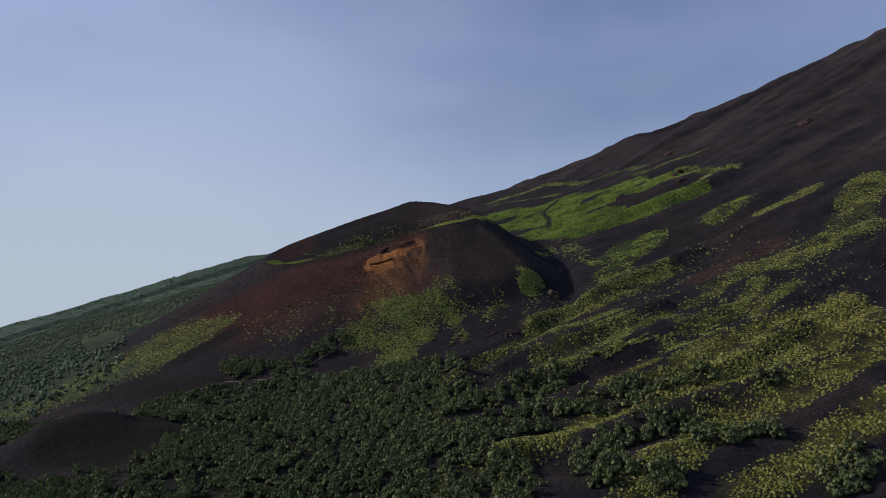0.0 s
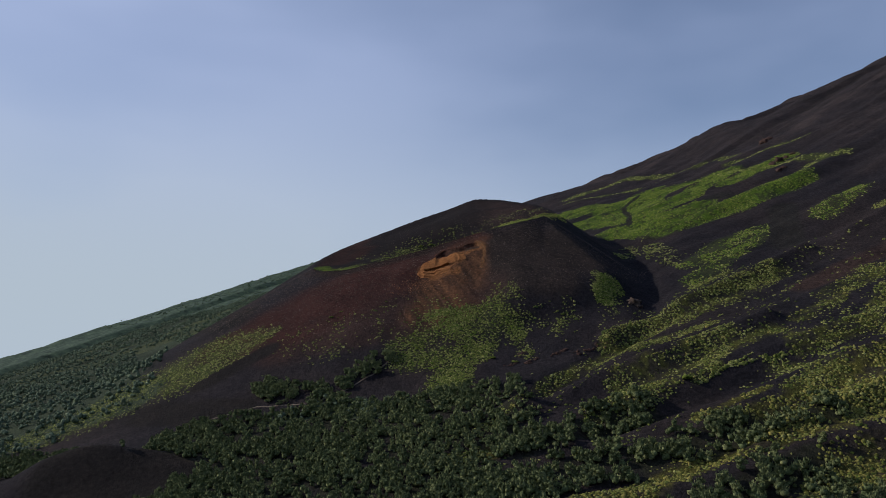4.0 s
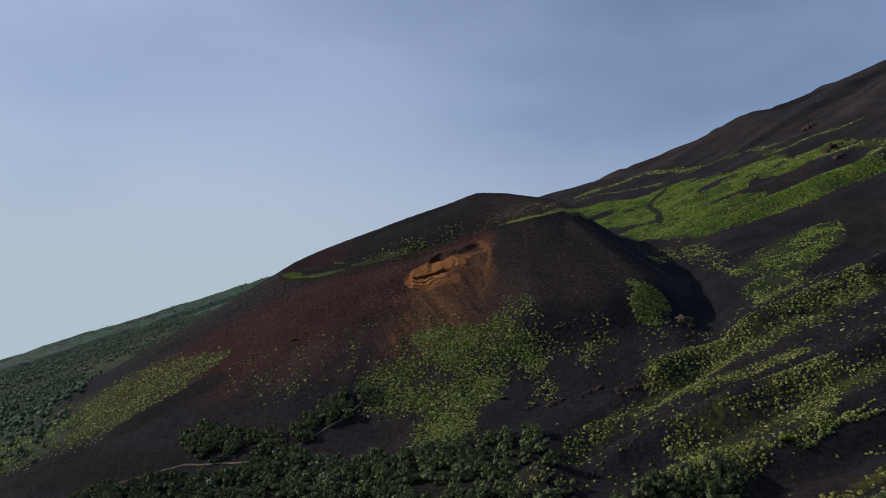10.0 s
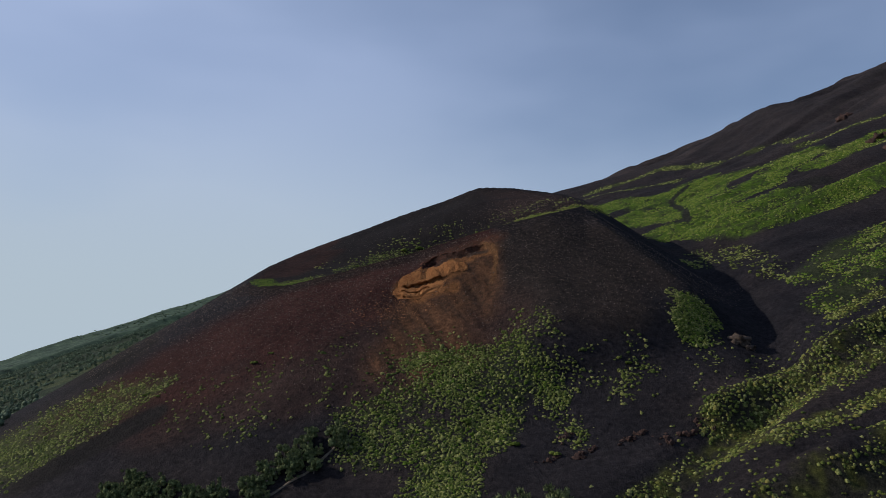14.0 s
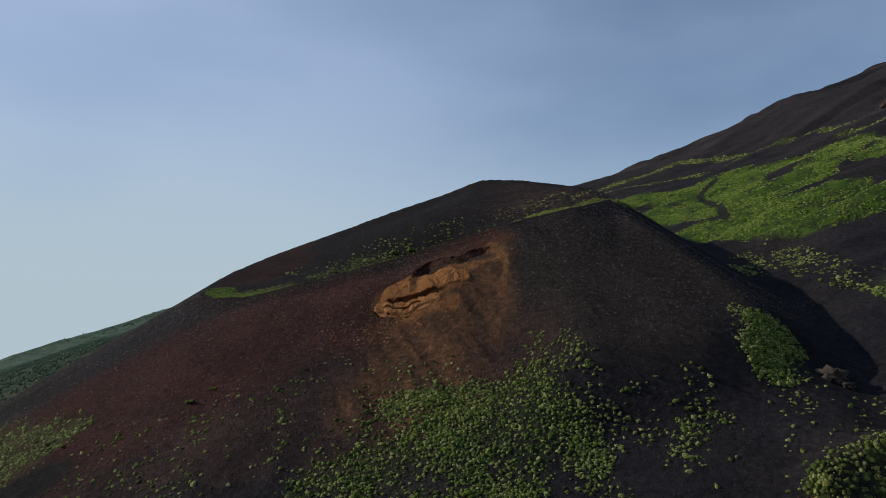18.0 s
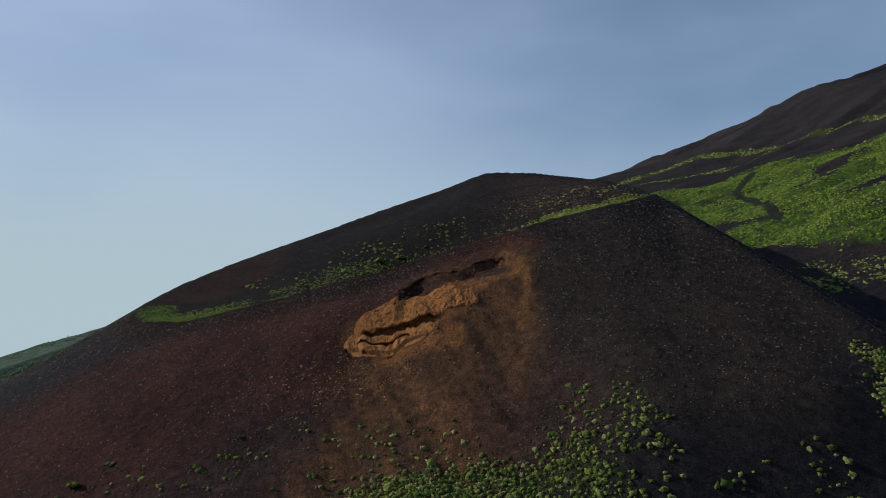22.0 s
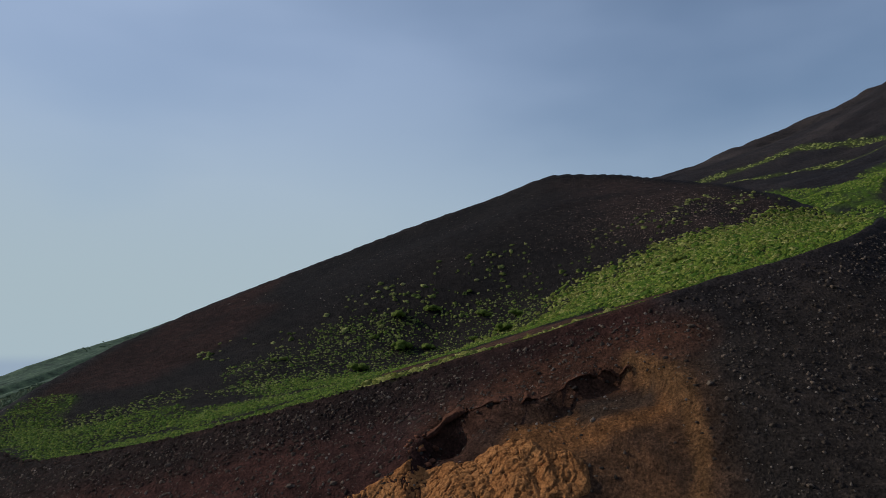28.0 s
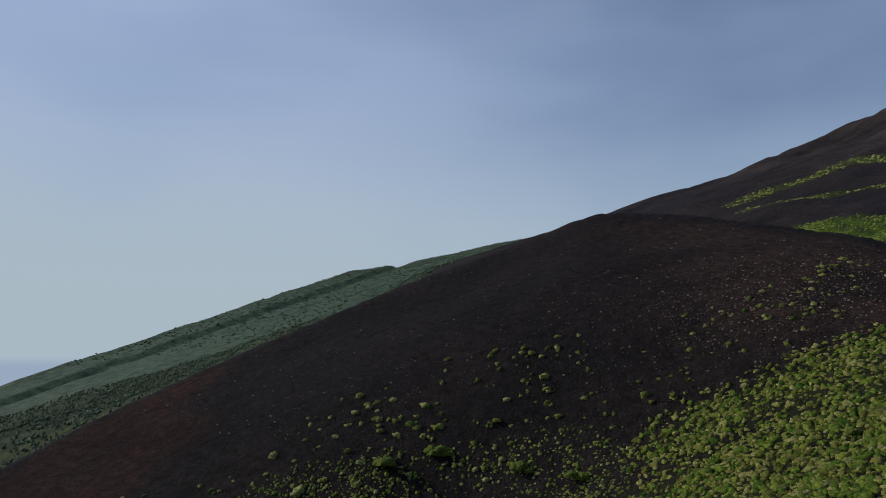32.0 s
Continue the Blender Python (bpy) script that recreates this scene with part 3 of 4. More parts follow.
RIDGE_Z = (-250, -104, -26, 2, 27, 79, 94, 109, 142, 169, 216, 246, 261, 260, 266, 258, 259, 271, 279, 293, 300, 335)


def ridge_point(s, d):
    """A place on the ridge: s along its crest (its x), d down its near side."""
    x, y = s - .447 * d, 1500 - .5 * s - .894 * d
    z = np.interp(s, RIDGE_X, RIDGE_Z) - .30 * np.abs(d) - 7 * (fbm(x / 60, y / 60, 131, 4) - .5) * np.clip(d / 150, 0, 1) - 4
    return np.stack([x, y, z + 2.5 * (fbm(x / 9, y / 9, 133, 3) - .5)], -1)


rs, rd = np.meshgrid(np.arange(-2600, 400, 7.0), np.concatenate([np.arange(-120, 160, 7.0), np.arange(160, 1150, 16.0)]))
ri = np.arange(rs.size).reshape(rs.shape)
rme = from_arrays("far_ridge", ridge_point(rs, rd).reshape(-1, 3), np.stack([ri[:-1, :-1], ri[1:, :-1], ri[1:, 1:], ri[:-1, 1:]], -1).reshape(-1, 4), M_HAZED_SLOPE, True)
tagged(new("far_ridge", rme), "long wooded ridge far down the mountain side", "ridge", kind="structure")


# ---- plants and stones: shapes ----
def ico(sub):
    bm = bmesh.new()
    bmesh.ops.create_icosphere(bm, subdivisions=sub, radius=1)
    v = np.array([p.co[:] for p in bm.verts])
    f = np.array([[q.index for q in p.verts] for p in bm.faces])
    bm.free()
    return v, f


ICO1, ICO2, ICO3 = ico(1), ico(2), ico(3)


def lumpy(base, seed, amount, flat=1.0, freq=1.7):
    v, f = base
    d = np.array([noise.fractal(Vector(p) * freq + Vector((seed * 3.7, seed, -seed)), 1.0, 2.0, 3) for p in v])
    w = v * (1 + amount * d)[:, None]
    w[:, 2] *= flat
    return w, f


def join(parts):
    vs, fs, n = [], [], 0
    for v, f in parts:
        vs.append(v)
        fs.append(f + n)
        n += len(v)
    return np.concatenate(vs), np.concatenate(fs)


def leaves(r, centers, radii, count, size):
    """Loose leaf sprays, narrow triangles that stand up and outwards from the clumps."""
    i = r.integers(len(centers), size=count)
    d = r.normal(size=(count, 3))
    d /= np.linalg.norm(d, axis=1)[:, None]
    d[:, 2] = np.where(d[:, 2] < -.3, -d[:, 2], d[:, 2])
    p = centers[i] + d * (radii[i] * r.uniform(.7, 1.1, count))[:, None]
    a = np.cross(d, r.normal(size=(count, 3)))
    a /= np.linalg.norm(a, axis=1)[:, None]
    t = d * .7 + np.array((0, 0, .8)) + r.normal(0, .25, (count, 3))
    s = (size * r.uniform(.6, 1.5, count))[:, None]
    v = np.stack([p - a * s * .6, p + a * s * .6, p + t * s * 1.45], 1).reshape(-1, 3)
    return v, np.arange(3 * count).reshape(-1, 3)


def crown(seed, clumps, base, leaf_count, spread=1.0, lump=1.0, leaf=.12):
    r = np.random.default_rng(seed)
    c = np.stack([r.normal(0, .42, clumps) * spread, r.normal(0, .42, clumps) * spread, r.uniform(.4, 1.9, clumps)], -1)
    c[:, :2] *= (1.25 - .33 * np.abs(c[:, 2:] - 1.0))
    rad = lump * r.uniform(.38, .68, clumps) * (1.2 - .24 * c[:, 2])
    parts = []
    for k in range(clumps):
        v, f = lumpy(base, seed * 31 + k, .4, .95)
        parts.append((v * rad[k] + c[k], f))
    if leaf_count:
        parts.append(leaves(r, c, rad, leaf_count, leaf))
    return join(parts)


def limb(p0, p1, r0, r1, sides=6):
    p0, p1 = np.array(p0, float), np.array(p1, float)
    d = (p1 - p0) / np.linalg.norm(p1 - p0)
    a = np.cross(d, (.3, .9, .2))
    a /= np.linalg.norm(a)
    b = np.cross(d, a)
    t = np.linspace(0, 2 * np.pi, sides, endpoint=False)
    ring = np.cos(t)[:, None] * a + np.sin(t)[:, None] * b
    v = np.concatenate([p0 + ring * r0, p1 + ring * r1])
    f = []
    for k in range(sides):
        n = (k + 1) % sides
        f += [(k, n, sides + n), (k, sides + n, sides + k)]
    return v, np.array(f)


def trunk(seed):
    r = np.random.default_rng(seed)
    parts = [limb((0, 0, -.3), (.05, .03, .7), .11, .08), limb((.05, .03, .7), (.02, .1, 1.7), .08, .03)]
    for k in range(4):
        a, z = r.uniform(0, 6.28), r.uniform(.35, .9)
        parts.append(limb((.04, .02, z), (.55 * math.cos(a), .55 * math.sin(a), z + r.uniform(.5, .8)), .05, .015, 5))
    return join(parts)


def part(name, me, parent, label=""):
    ob = new(name, me)
    ob.parent = parent
    if label:
        ob["label"] = label
    return ob


def scatter(segs, count, r, lo=0.0, power=1.0, box=None, streaks=False, even=.06):
    """Places inside the strips, thicker towards their middle lines and in clumps."""
    if box is None:
        s = np.array(segs)
        w = s[:, 4].max()
        box = (min(s[:, 0].min(), s[:, 2].min()) - w, max(s[:, 0].max(), s[:, 2].max()) + w, min(s[:, 1].min(), s[:, 3].min()) - w, max(s[:, 1].max(), s[:, 3].max()) + w)
    out = np.zeros((0, 2))
    tries = 0
    while len(out) < count and tries < 60:
        x, y = r.uniform(box[0], box[1], count * 2), r.uniform(box[2], box[3], count * 2)
        k = bank(x, y, segs)
        clump = step(fbm((.93 * x + .37 * y) / 22, (.93 * y - .37 * x) / 4, 73, 4), .46, .60) if streaks else step(fbm(x / 7, y / 7, 71, 3), .32, .66)
        keep = (k > lo) & (bank(x, y, CLEARED + HOLLOWS + TRACK + BARE_RED) < .25) & (r.uniform(size=count * 2) < k ** power * (even + (1 - even) * clump))
        out = np.concatenate([out, np.stack([x[keep], y[keep]], -1)])
        tries += 1
    return out[:count]


def spread_out(shapes, xy, sizes, r, sink=.25, flat=1.0):
    """All the pieces as one mesh's arrays: shapes set down on the ground at xy."""
    z = surface(xy[:, 0], xy[:, 1])
    vs, fs, n = [], [], 0
    pick = r.integers(len(shapes), size=len(xy))
    for k, (v, f) in enumerate(shapes):
        i = np.where(pick == k)[0]
        if not len(i):
            continue
        a = r.uniform(0, 6.28, len(i))
        ca, sa = np.cos(a), np.sin(a)
        s = sizes[i][:, None]
        st = r.uniform(.8, 1.25, (len(i), 1))
        X = (v[None, :, 0] * ca[:, None] - v[None, :, 1] * sa[:, None]) * s * st + xy[i, 0:1]
        Y = (v[None, :, 0] * sa[:, None] + v[None, :, 1] * ca[:, None]) * s / st + xy[i, 1:2]
        Zz = v[None, :, 2] * s * flat + (z[i] - sink * sizes[i])[:, None]
        V = np.stack([X, Y, Zz], -1).reshape(-1, 3)
        F = (f[None] + (np.arange(len(i)) * len(v))[:, None, None]).reshape(-1, 3) + n
        vs.append(V)
        fs.append(F)
        n += len(V)
    return np.concatenate(vs), np.concatenate(fs)


def stuff(name, shapes, xy, sizes, material, label, category, sink=.25, smooth=True, flat=1.0):
    v, f = spread_out(shapes, xy, sizes, rng, sink, flat)
    return tagged(new(name, from_arrays(name, v, f, material, smooth)), label, category, kind="stuff")


def dome(shape):
    v, f = shape
    return v, f[(v[f][:, :, 2].max(1) > -.2)]


CUSH = [dome(lumpy(ICO2, 100 + k, .75, .9, 4.2)) for k in range(10)]
CUSH_FAR = [dome(lumpy(ICO1, 120 + k, .5, .88, 2.3)) for k in range(8)]
CUSH_FINE = [lumpy(ICO3, 140 + k, .55, .66, 3.6) for k in range(6)]
PEBBLE = [lumpy(ICO1, 180 + k, .8, .8, 1.6) for k in range(8)]
BOULDER = [lumpy(ICO2, 190 + k, .85, .8, 1.5) for k in range(6)]

# ---- cushion shrubs: the crater's nearest ones singly, the rest in drifts ----
cush_me = [from_arrays("cushion_shrub", v, f, M_CUSHION_OB, True) for v, f in CUSH_FINE]
near = np.concatenate([scatter(CRATER, 200, rng, .05), scatter(CRATER_SPARSE, 60, rng, .0, .4)])
for k, (x, y) in enumerate(near):
    s = rng.uniform(.2, .46)
    ob = new("cushion_shrub", cush_me[k % len(cush_me)])
    ob.matrix_world = pose(x, y, height(x, y) - .15 * s, 0, 0, rng.uniform(0, 360)) @ Matrix.Diagonal((s, s, s * .95, 1))
    tagged(ob, "rounded grey-green cushion shrub on black crater cinders", "shrub", "cushion shrubs in the crater")

def drift(name, segs, count, lo_s, hi_s, material, label, lo=.0, power=1.0, streaks=False, shapes=CUSH, even=.06):
    xy = scatter(segs, count, rng, lo, power, None, streaks, even)
    sz = rng.uniform(lo_s, hi_s, len(xy)) * (1 + .5 * (rng.uniform(size=len(xy)) < .08))
    return stuff(name, shapes, xy, sz, material, label, "shrubs")


drift("crater_cushions", CRATER, 9000, .09, .27, M_CRATER, "dense drift of grey-green cushion shrubs on the crater floor", power=.6, even=.55)
drift("rim_pale_cushions", PALE_DRIFT, 520, .16, .36, M_CRATER, "pale yellow-green cushion shrubs beside a bare red patch", .0, .5, even=.6)
drift("crater_left_cushions", CRATER_MID, 4400, .07, .2, M_CUSHION, "dark green small cushion shrubs on black cinders", .0, .6, shapes=CUSH_FAR, even=.45)
drift("crater_left_tufts", CRATER_MID, 1200, .1, .26, M_GRASSY, "green low tufts on black cinders", .0, .8, shapes=CUSH_FAR, even=.4)
drift("crater_green_tufts", CRATER, 2600, .14, .36, M_GRASSY, "bright green low shrubs between the crater cushions", .1, .8, even=.4)
drift("crater_green_cushions", CRATER_GREEN, 4200, .12, .32, M_GRASSY, "bright green cushion shrubs spreading over the crater floor", .0, .5, even=.75)
drift("crater_scattered_cushions", CRATER_SPARSE, 300, .1, .36, M_CUSHION, "scattered small cushion shrubs on the crater wall", .0, .5)
drift("rim_grass_tufts", RIM_GRASS, 19500, .08, .22, M_GRASSY, "bright green low tufts along the inside of the crater rim", .1, shapes=CUSH_FAR, even=.5)
drift("flank_cushions", FRONT, 6800, .11, .32, M_CUSHION, "green and yellow cushion shrubs on the foot of the cone", .0, .8, even=.3)
drift("flank_green_tufts", FRONT, 1000, .14, .34, M_GRASSY, "bright green low shrubs on the foot of the cone", .25, even=.3)
drift("flank_scattered_cushions", FRONT_SPARSE, 1000, .12, .36, M_CUSHION, "pale green cushion shrubs scattered over dark cinders", .0, .6)
drift("flank_disc_cushions", FRONT_DISC, 950, .14, .36, M_CUSHION, "round patch of cushion shrubs above a pale rock", .0, .4)
drift("flank_disc_tufts", FRONT_DISC, 420, .14, .34, M_GRASSY, "bright green low shrubs in a round patch", .1, .4)
drift("meadow_tufts", MEADOW, 15000, .18, .5, M_GRASSY, "bright green low meadow shrubs on the far slope", .03, .4, shapes=CUSH_FAR)
drift("meadow_pale_cushions", MEADOW, 5500, .18, .42, M_CUSHION, "pale cushion shrubs dotted over the green meadow", .0, .4, shapes=CUSH_FAR)
drift("slope_cushions", SLOPE, 1300, .2, .5, M_GRASSY, "green low shrubs on the slope below the meadow", .0, .6, shapes=CUSH_FAR)
drift("slope_pale_cushions", SLOPE, 900, .22, .5, M_CUSHION, "pale cushion shrubs on the slope below the meadow", .0, .5, shapes=CUSH_FAR)
drift("far_strip_cushions", FAR_STRIPS, 1500, .3, .7, M_CUSHION, "thin far strips of cushion shrubs on the mountain", .0, .6, shapes=CUSH_FAR)
drift("hillside_cushions", HILLSIDE, 10500, .12, .42, M_CUSHION, "yellow-green cushion shrubs in strips over the dark slope", .0, .5, shapes=CUSH_FAR, even=.12)
drift("hillside_tufts", HILLSIDE, 2400, .18, .5, M_YELLOWISH, "olive low shrubs between the cushions of the dark slope", .1, .6, shapes=CUSH_FAR)
drift("lower_slope_growth", HILL_B, 8800, .18, .55, M_YELLOWISH, "yellow-green low growth in broad strips on the lower slope", .0, .4, shapes=CUSH_FAR)
drift("lower_slope_cushions", HILL_B, 2400, .22, .55, M_CUSHION, "pale cushion shrubs among the yellow-green growth", .0, .4, shapes=CUSH_FAR)
drift("loose_cushions", [(40, -120, 150, -70, 42), (60, -60, 140, -30, 20)], 2200, .12, .4, M_CUSHION, "small cushion shrubs dotted singly over dark cinders", .0, .3, True)
drift("field_tufts", LEFT_FIELD, 5200, .16, .42, M_CUSHION, "yellow-green low growth on the cone's lower flank", .0, .6, shapes=CUSH_FAR, even=.35)

drift("shrub_rows", SHRUB_ROWS, 330, .22, .45, M_CUSHION, "pale cushion shrubs in thin rows across the slope")
drift("red_flank_cushions", [(-50, -36, -16, -36, 9), (-40, -46, -24, -48, 7), (-16, -30, 4, -34, 5)], 420, .12, .36, M_CUSHION, "small grey-green plants dotted over the red flank", .0, .5)
drift("saddle_cushions", SADDLE, 500, .18, .4, M_CUSHION, "sparse cushion shrubs on the dark saddle", .0, .5)

# ---- trees ----
CROWNS = [crown(300 + k, 16, ICO1, 800, 1.0, .66, .09) for k in range(6)]
CROWNS_FAR = [crown(330 + k, 7, ICO1, 170, 1.05, .76, .15) for k in range(8)]
CROWNS_WEST = [crown(345 + k, 2, ICO1, 12, .5, 1.15, .2) for k in range(6)]
crown_me = [from_arrays("crown", v, f, M_TREE, True) for v, f in CROWNS]
trunk_me = [from_arrays("trunk", *trunk(350 + k), M_BARK, True) for k in range(3)]


def plant_tree(x, y, s, k, label, group):
    base = new("broadleaf_tree")
    base.matrix_world = pose(x, y, height(x, y), 0, 0, rng.uniform(0, 360)) @ Matrix.Diagonal((s * rng.uniform(.85, 1.15), s, s * rng.uniform(.8, 1.1), 1))
    part("trunk", trunk_me[k % 3], base)
    part("crown", crown_me[k % 6], base)
    tagged(base, label, "tree", group)


for k, (x, y) in enumerate(scatter(THICKET, 105, rng, .0, .4)):
    plant_tree(x, y, rng.uniform(.9, 1.5), k, "low dark green tree in a thicket at the cone's foot", "thicket trees")
east = scatter(TREES_EAST, 430, rng, .0, .3, even=.4)
east = east[np.argsort(-east[:, 1])]
for k, (x, y) in enumerate(east[:110]):
    plant_tree(x, y, rng.uniform(1.0, 1.7), k, "rounded green tree between strips of low growth", "trees on the lower slope")
wood = scatter(WOODS, 3300, rng, .0, .2, even=.4)
wood = wood[np.argsort(-wood[:, 1])]
for k, (x, y) in enumerate(wood[:70]):
    plant_tree(x, y, rng.uniform(1.1, 1.8), k, "rounded dark green tree at the upper edge of the wood", "trees of the wood")
stuff("wood", CROWNS_FAR, wood[70:], rng.uniform(.75, 1.5, len(wood) - 70), M_TREE, "dense dark green wood below the cone", "wood", .1)
stuff("lower_slope_trees", CROWNS_FAR, east[110:], rng.uniform(1.0, 1.8, len(east) - 110), M_TREE, "rounded green trees between strips of low growth", "trees", .1)
west = scatter(WEST_WOODS, 10500, rng, .0, .3, even=.25)
stuff("far_woods", CROWNS_WEST, west, rng.uniform(.6, 1.1, len(west)) * (1 + .35 * step(-west[:, 1], -150, -90)), M_HAZED_WOOD, "far dark green woods on the lower slope", "wood", .2)

tree_s, tree_d = rng.uniform(-1650, 100, 14000), 680 * rng.uniform(0, 1, 14000) ** 1.9 - 12
tree_p = ridge_point(tree_s, tree_d)
tv, tf = [], []
for k, p in enumerate(tree_p):
    v, f = CROWNS_WEST[k % 6]
    tf.append(f + sum_v if k else f)
    sum_v = (sum_v if k else 0) + len(v)
    tv.append(v * rng.uniform(1.2, 2.2) * np.array((1.3, 1.3, .7)) + p - np.array((0, 0, 1.2)))
tagged(new("ridge_trees", from_arrays("ridge_trees", np.concatenate(tv), np.concatenate(tf), M_HAZED_WOOD, True)), "uneven line of trees along the far ridge", "wood", kind="stuff")

# ---- larger single bushes ----
BUSH = []
for k in range(4):
    r = np.random.default_rng(380 + k)
    heads = np.stack([r.normal(0, .42, 7), r.normal(0, .42, 7), r.uniform(.05, .6, 7)], -1)
    width = r.uniform(.3, .55, 7)
    domes = [dome(lumpy(ICO3, 390 + 9 * k + q, .55, .95, 4.0)) for q in range(7)]
    BUSH.append(join([(v * w + h, f) for (v, f), w, h in zip(domes, width, heads)] + [leaves(r, heads * np.array((1, 1, .6)), width * .9, 900, .07)]))
bush_me = [from_arrays("broom_bush", v, f, M_BROOM, True) for v, f in BUSH]
for k, (x, y, s) in enumerate([(-12.5, 53.5, 1.7), (-8, 54.5, 1.5), (-6.4, 54, 1.0), (0, 51, 1.5), (5.2, 47.5, 1.3), (3.2, 43.5, 1.7), (-2, 56.5, .9), (-11, 46, 2.0), (-7, 46, 1.5), (-15, 37.5, 1.6), (22, 34, 1.0), (24, 31, 1.2), (-1, 45, 1.0), (-15, 49, .9), (-28, 43, .9), (-26.5, 43, .8), (-40, -27.5, 1.2), (-36.5, -25.5, .8),
                               (-65, -26, 1.0), (-61, -29, .9), (-20, -27, .6), (65, -103, 1.8), (17, -62, 1.5), (8, -55, 1.4), (24, -66, 1.3), (41, -45, .9), (30, -45, .8)]):
    ob = new("broom_bush", bush_me[k % 4])
    s = s * .8
    ob.matrix_world = pose(x, y, height(x, y), 0, 0, 70 * k) @ Matrix.Diagonal((s, s, .72 * s, 1))
    tagged(ob, "dense rounded green bush on bare cinders", "bush", "single bushes")

# ---- stones ----
def flank(count, r):
    a, d = np.radians(r.uniform(-165, -25, count)), r.uniform(0, 1, count) ** 1.2
    R = np.interp(np.degrees(a), RIM[:, 0], RIM[:, 1])
    p = np.stack([CX + np.cos(a) * (R + 1 + d * 42), CY + np.sin(a) * (R + 1 + d * 42)], -1)
    return p[bank(p[:, 0], p[:, 1], FAN) < r.uniform(.05, .9, count)]


def strewn(name, xy, lo, more, power, material, label, sink):
    stuff(name, PEBBLE, xy, lo + more * rng.uniform(0, 1, len(xy)) ** power, material, label, "stones", sink, False)


strewn("flank_stones", flank(23000, rng), .045, .18, 3, M_STONE, "loose dark lava stones strewn over the cone's flank", .3)
M_GREYSTONE = rock_material("grey_lava_stone", (0.08, 0.067, 0.06), (0.21, 0.175, 0.155), 2.0)
strewn("flank_grey_stones", flank(15000, rng), .04, .11, 3, M_GREYSTONE, "small grey lava stones glinting on dark cinders", .1)
wall_a, wall_d = np.radians(rng.uniform(0, 150, 2200)), rng.uniform(.25, .97, 2200)
wall_r = np.interp(np.degrees(wall_a), RIM[:, 0], RIM[:, 1]) * wall_d
strewn("crater_wall_stones", np.stack([CX + np.cos(wall_a) * wall_r, CY + np.sin(wall_a) * wall_r], -1), .035, .1, 4, M_GREYSTONE, "small grey and reddish stones on the black crater wall", .1)
red_xy = np.stack([rng.normal(30, 11, 3600), rng.normal(63, 6.5, 3600)], -1)
red_xy = red_xy[np.hypot(red_xy[:, 0] - CX, red_xy[:, 1] - CY) < .93 * np.interp(np.degrees(np.arctan2(red_xy[:, 1] - CY, red_xy[:, 0] - CX)), RIM[:, 0], RIM[:, 1])]
M_REDSTONE = rock_material("red_grey_stone", (0.10, 0.07, 0.06), (0.24, 0.18, 0.155), 2.0)
strewn("crater_red_stones", red_xy, .035, .13, 3, M_REDSTONE, "reddish grey stones strewn over the back wall of the crater", .1)
ra, rd = np.radians(rng.uniform(-160, -84, 7000)), rng.uniform(-.4, 5, 7000)
rR = np.interp(np.degrees(ra), RIM[:, 0], RIM[:, 1]) + rd
stuff("rim_scree", PEBBLE, np.stack([CX + np.cos(ra) * rR, CY + np.sin(ra) * rR], -1), .045 + .16 * rng.uniform(0, 1, 7000) ** 4, M_SCREE, "dark rough scree just below the crater rim", "stones", .3, False)
tuff_xy = np.stack([rng.normal(-8, 6, 1500), rng.normal(-20, 3.0, 1500)], -1)
stuff("tuff_rubble", PEBBLE, tuff_xy, .05 + .2 * rng.uniform(0, 1, 1500) ** 4, M_RUBBLE, "loose orange tuff rubble below the outcrop", "stones", .3, False)
boulder_me = [from_arrays("boulder", v, f, M_STONE) for v, f in BOULDER]
for k, (x, y) in enumerate(flank(90, rng)):
    s = rng.uniform(.1, .24)
    ob = new("boulder", boulder_me[k % 6])
    ob.matrix_world = pose(x, y, height(x, y) + .1 * s, 0, 0, rng.uniform(0, 360)) @ Matrix.Diagonal((s * 1.3, s, s, 1))
    tagged(ob, "dark rough lava boulder lying on loose cinders", "boulder", "boulders on the cone")


# ---- worn tuff outcrop, its ledges and the hollow above it ----
def normal_at(x, y):
    e = .4
    n = np.stack([surface(x - e, y) - surface(x + e, y), surface(x, y - e) - surface(x, y + e), np.full_like(x, 2 * e)], -1)
    return n / np.linalg.norm(n, axis=-1, keepdims=True)


def smooth_slope(x, y):
    """Outward direction of the flank as a whole, free of small bumps."""
    return np.array((-.12, -.62, .77)) + 0 * x[..., None]


def face_patch(x0, x1, y0, y1, nx, ny, lift):
    u, v = np.meshgrid(np.linspace(x0, x1, nx), np.linspace(y0, y1, ny))
    p = np.stack([u, v, surface(u, v) + tuff_bed(u, v)], -1) + smooth_slope(u, v) * lift(u, v)[..., None]
    p = p + tuff_lift(u, v, True)[..., None] * np.array((.15, 2.4, -.5))
    i = np.arange(nx * ny).reshape(ny, nx)
    f = np.stack([i[:-1, :-1], i[:-1, 1:], i[1:, 1:], i[1:, :-1]], -1).reshape(-1, 4)
    return p.reshape(-1, 3), f


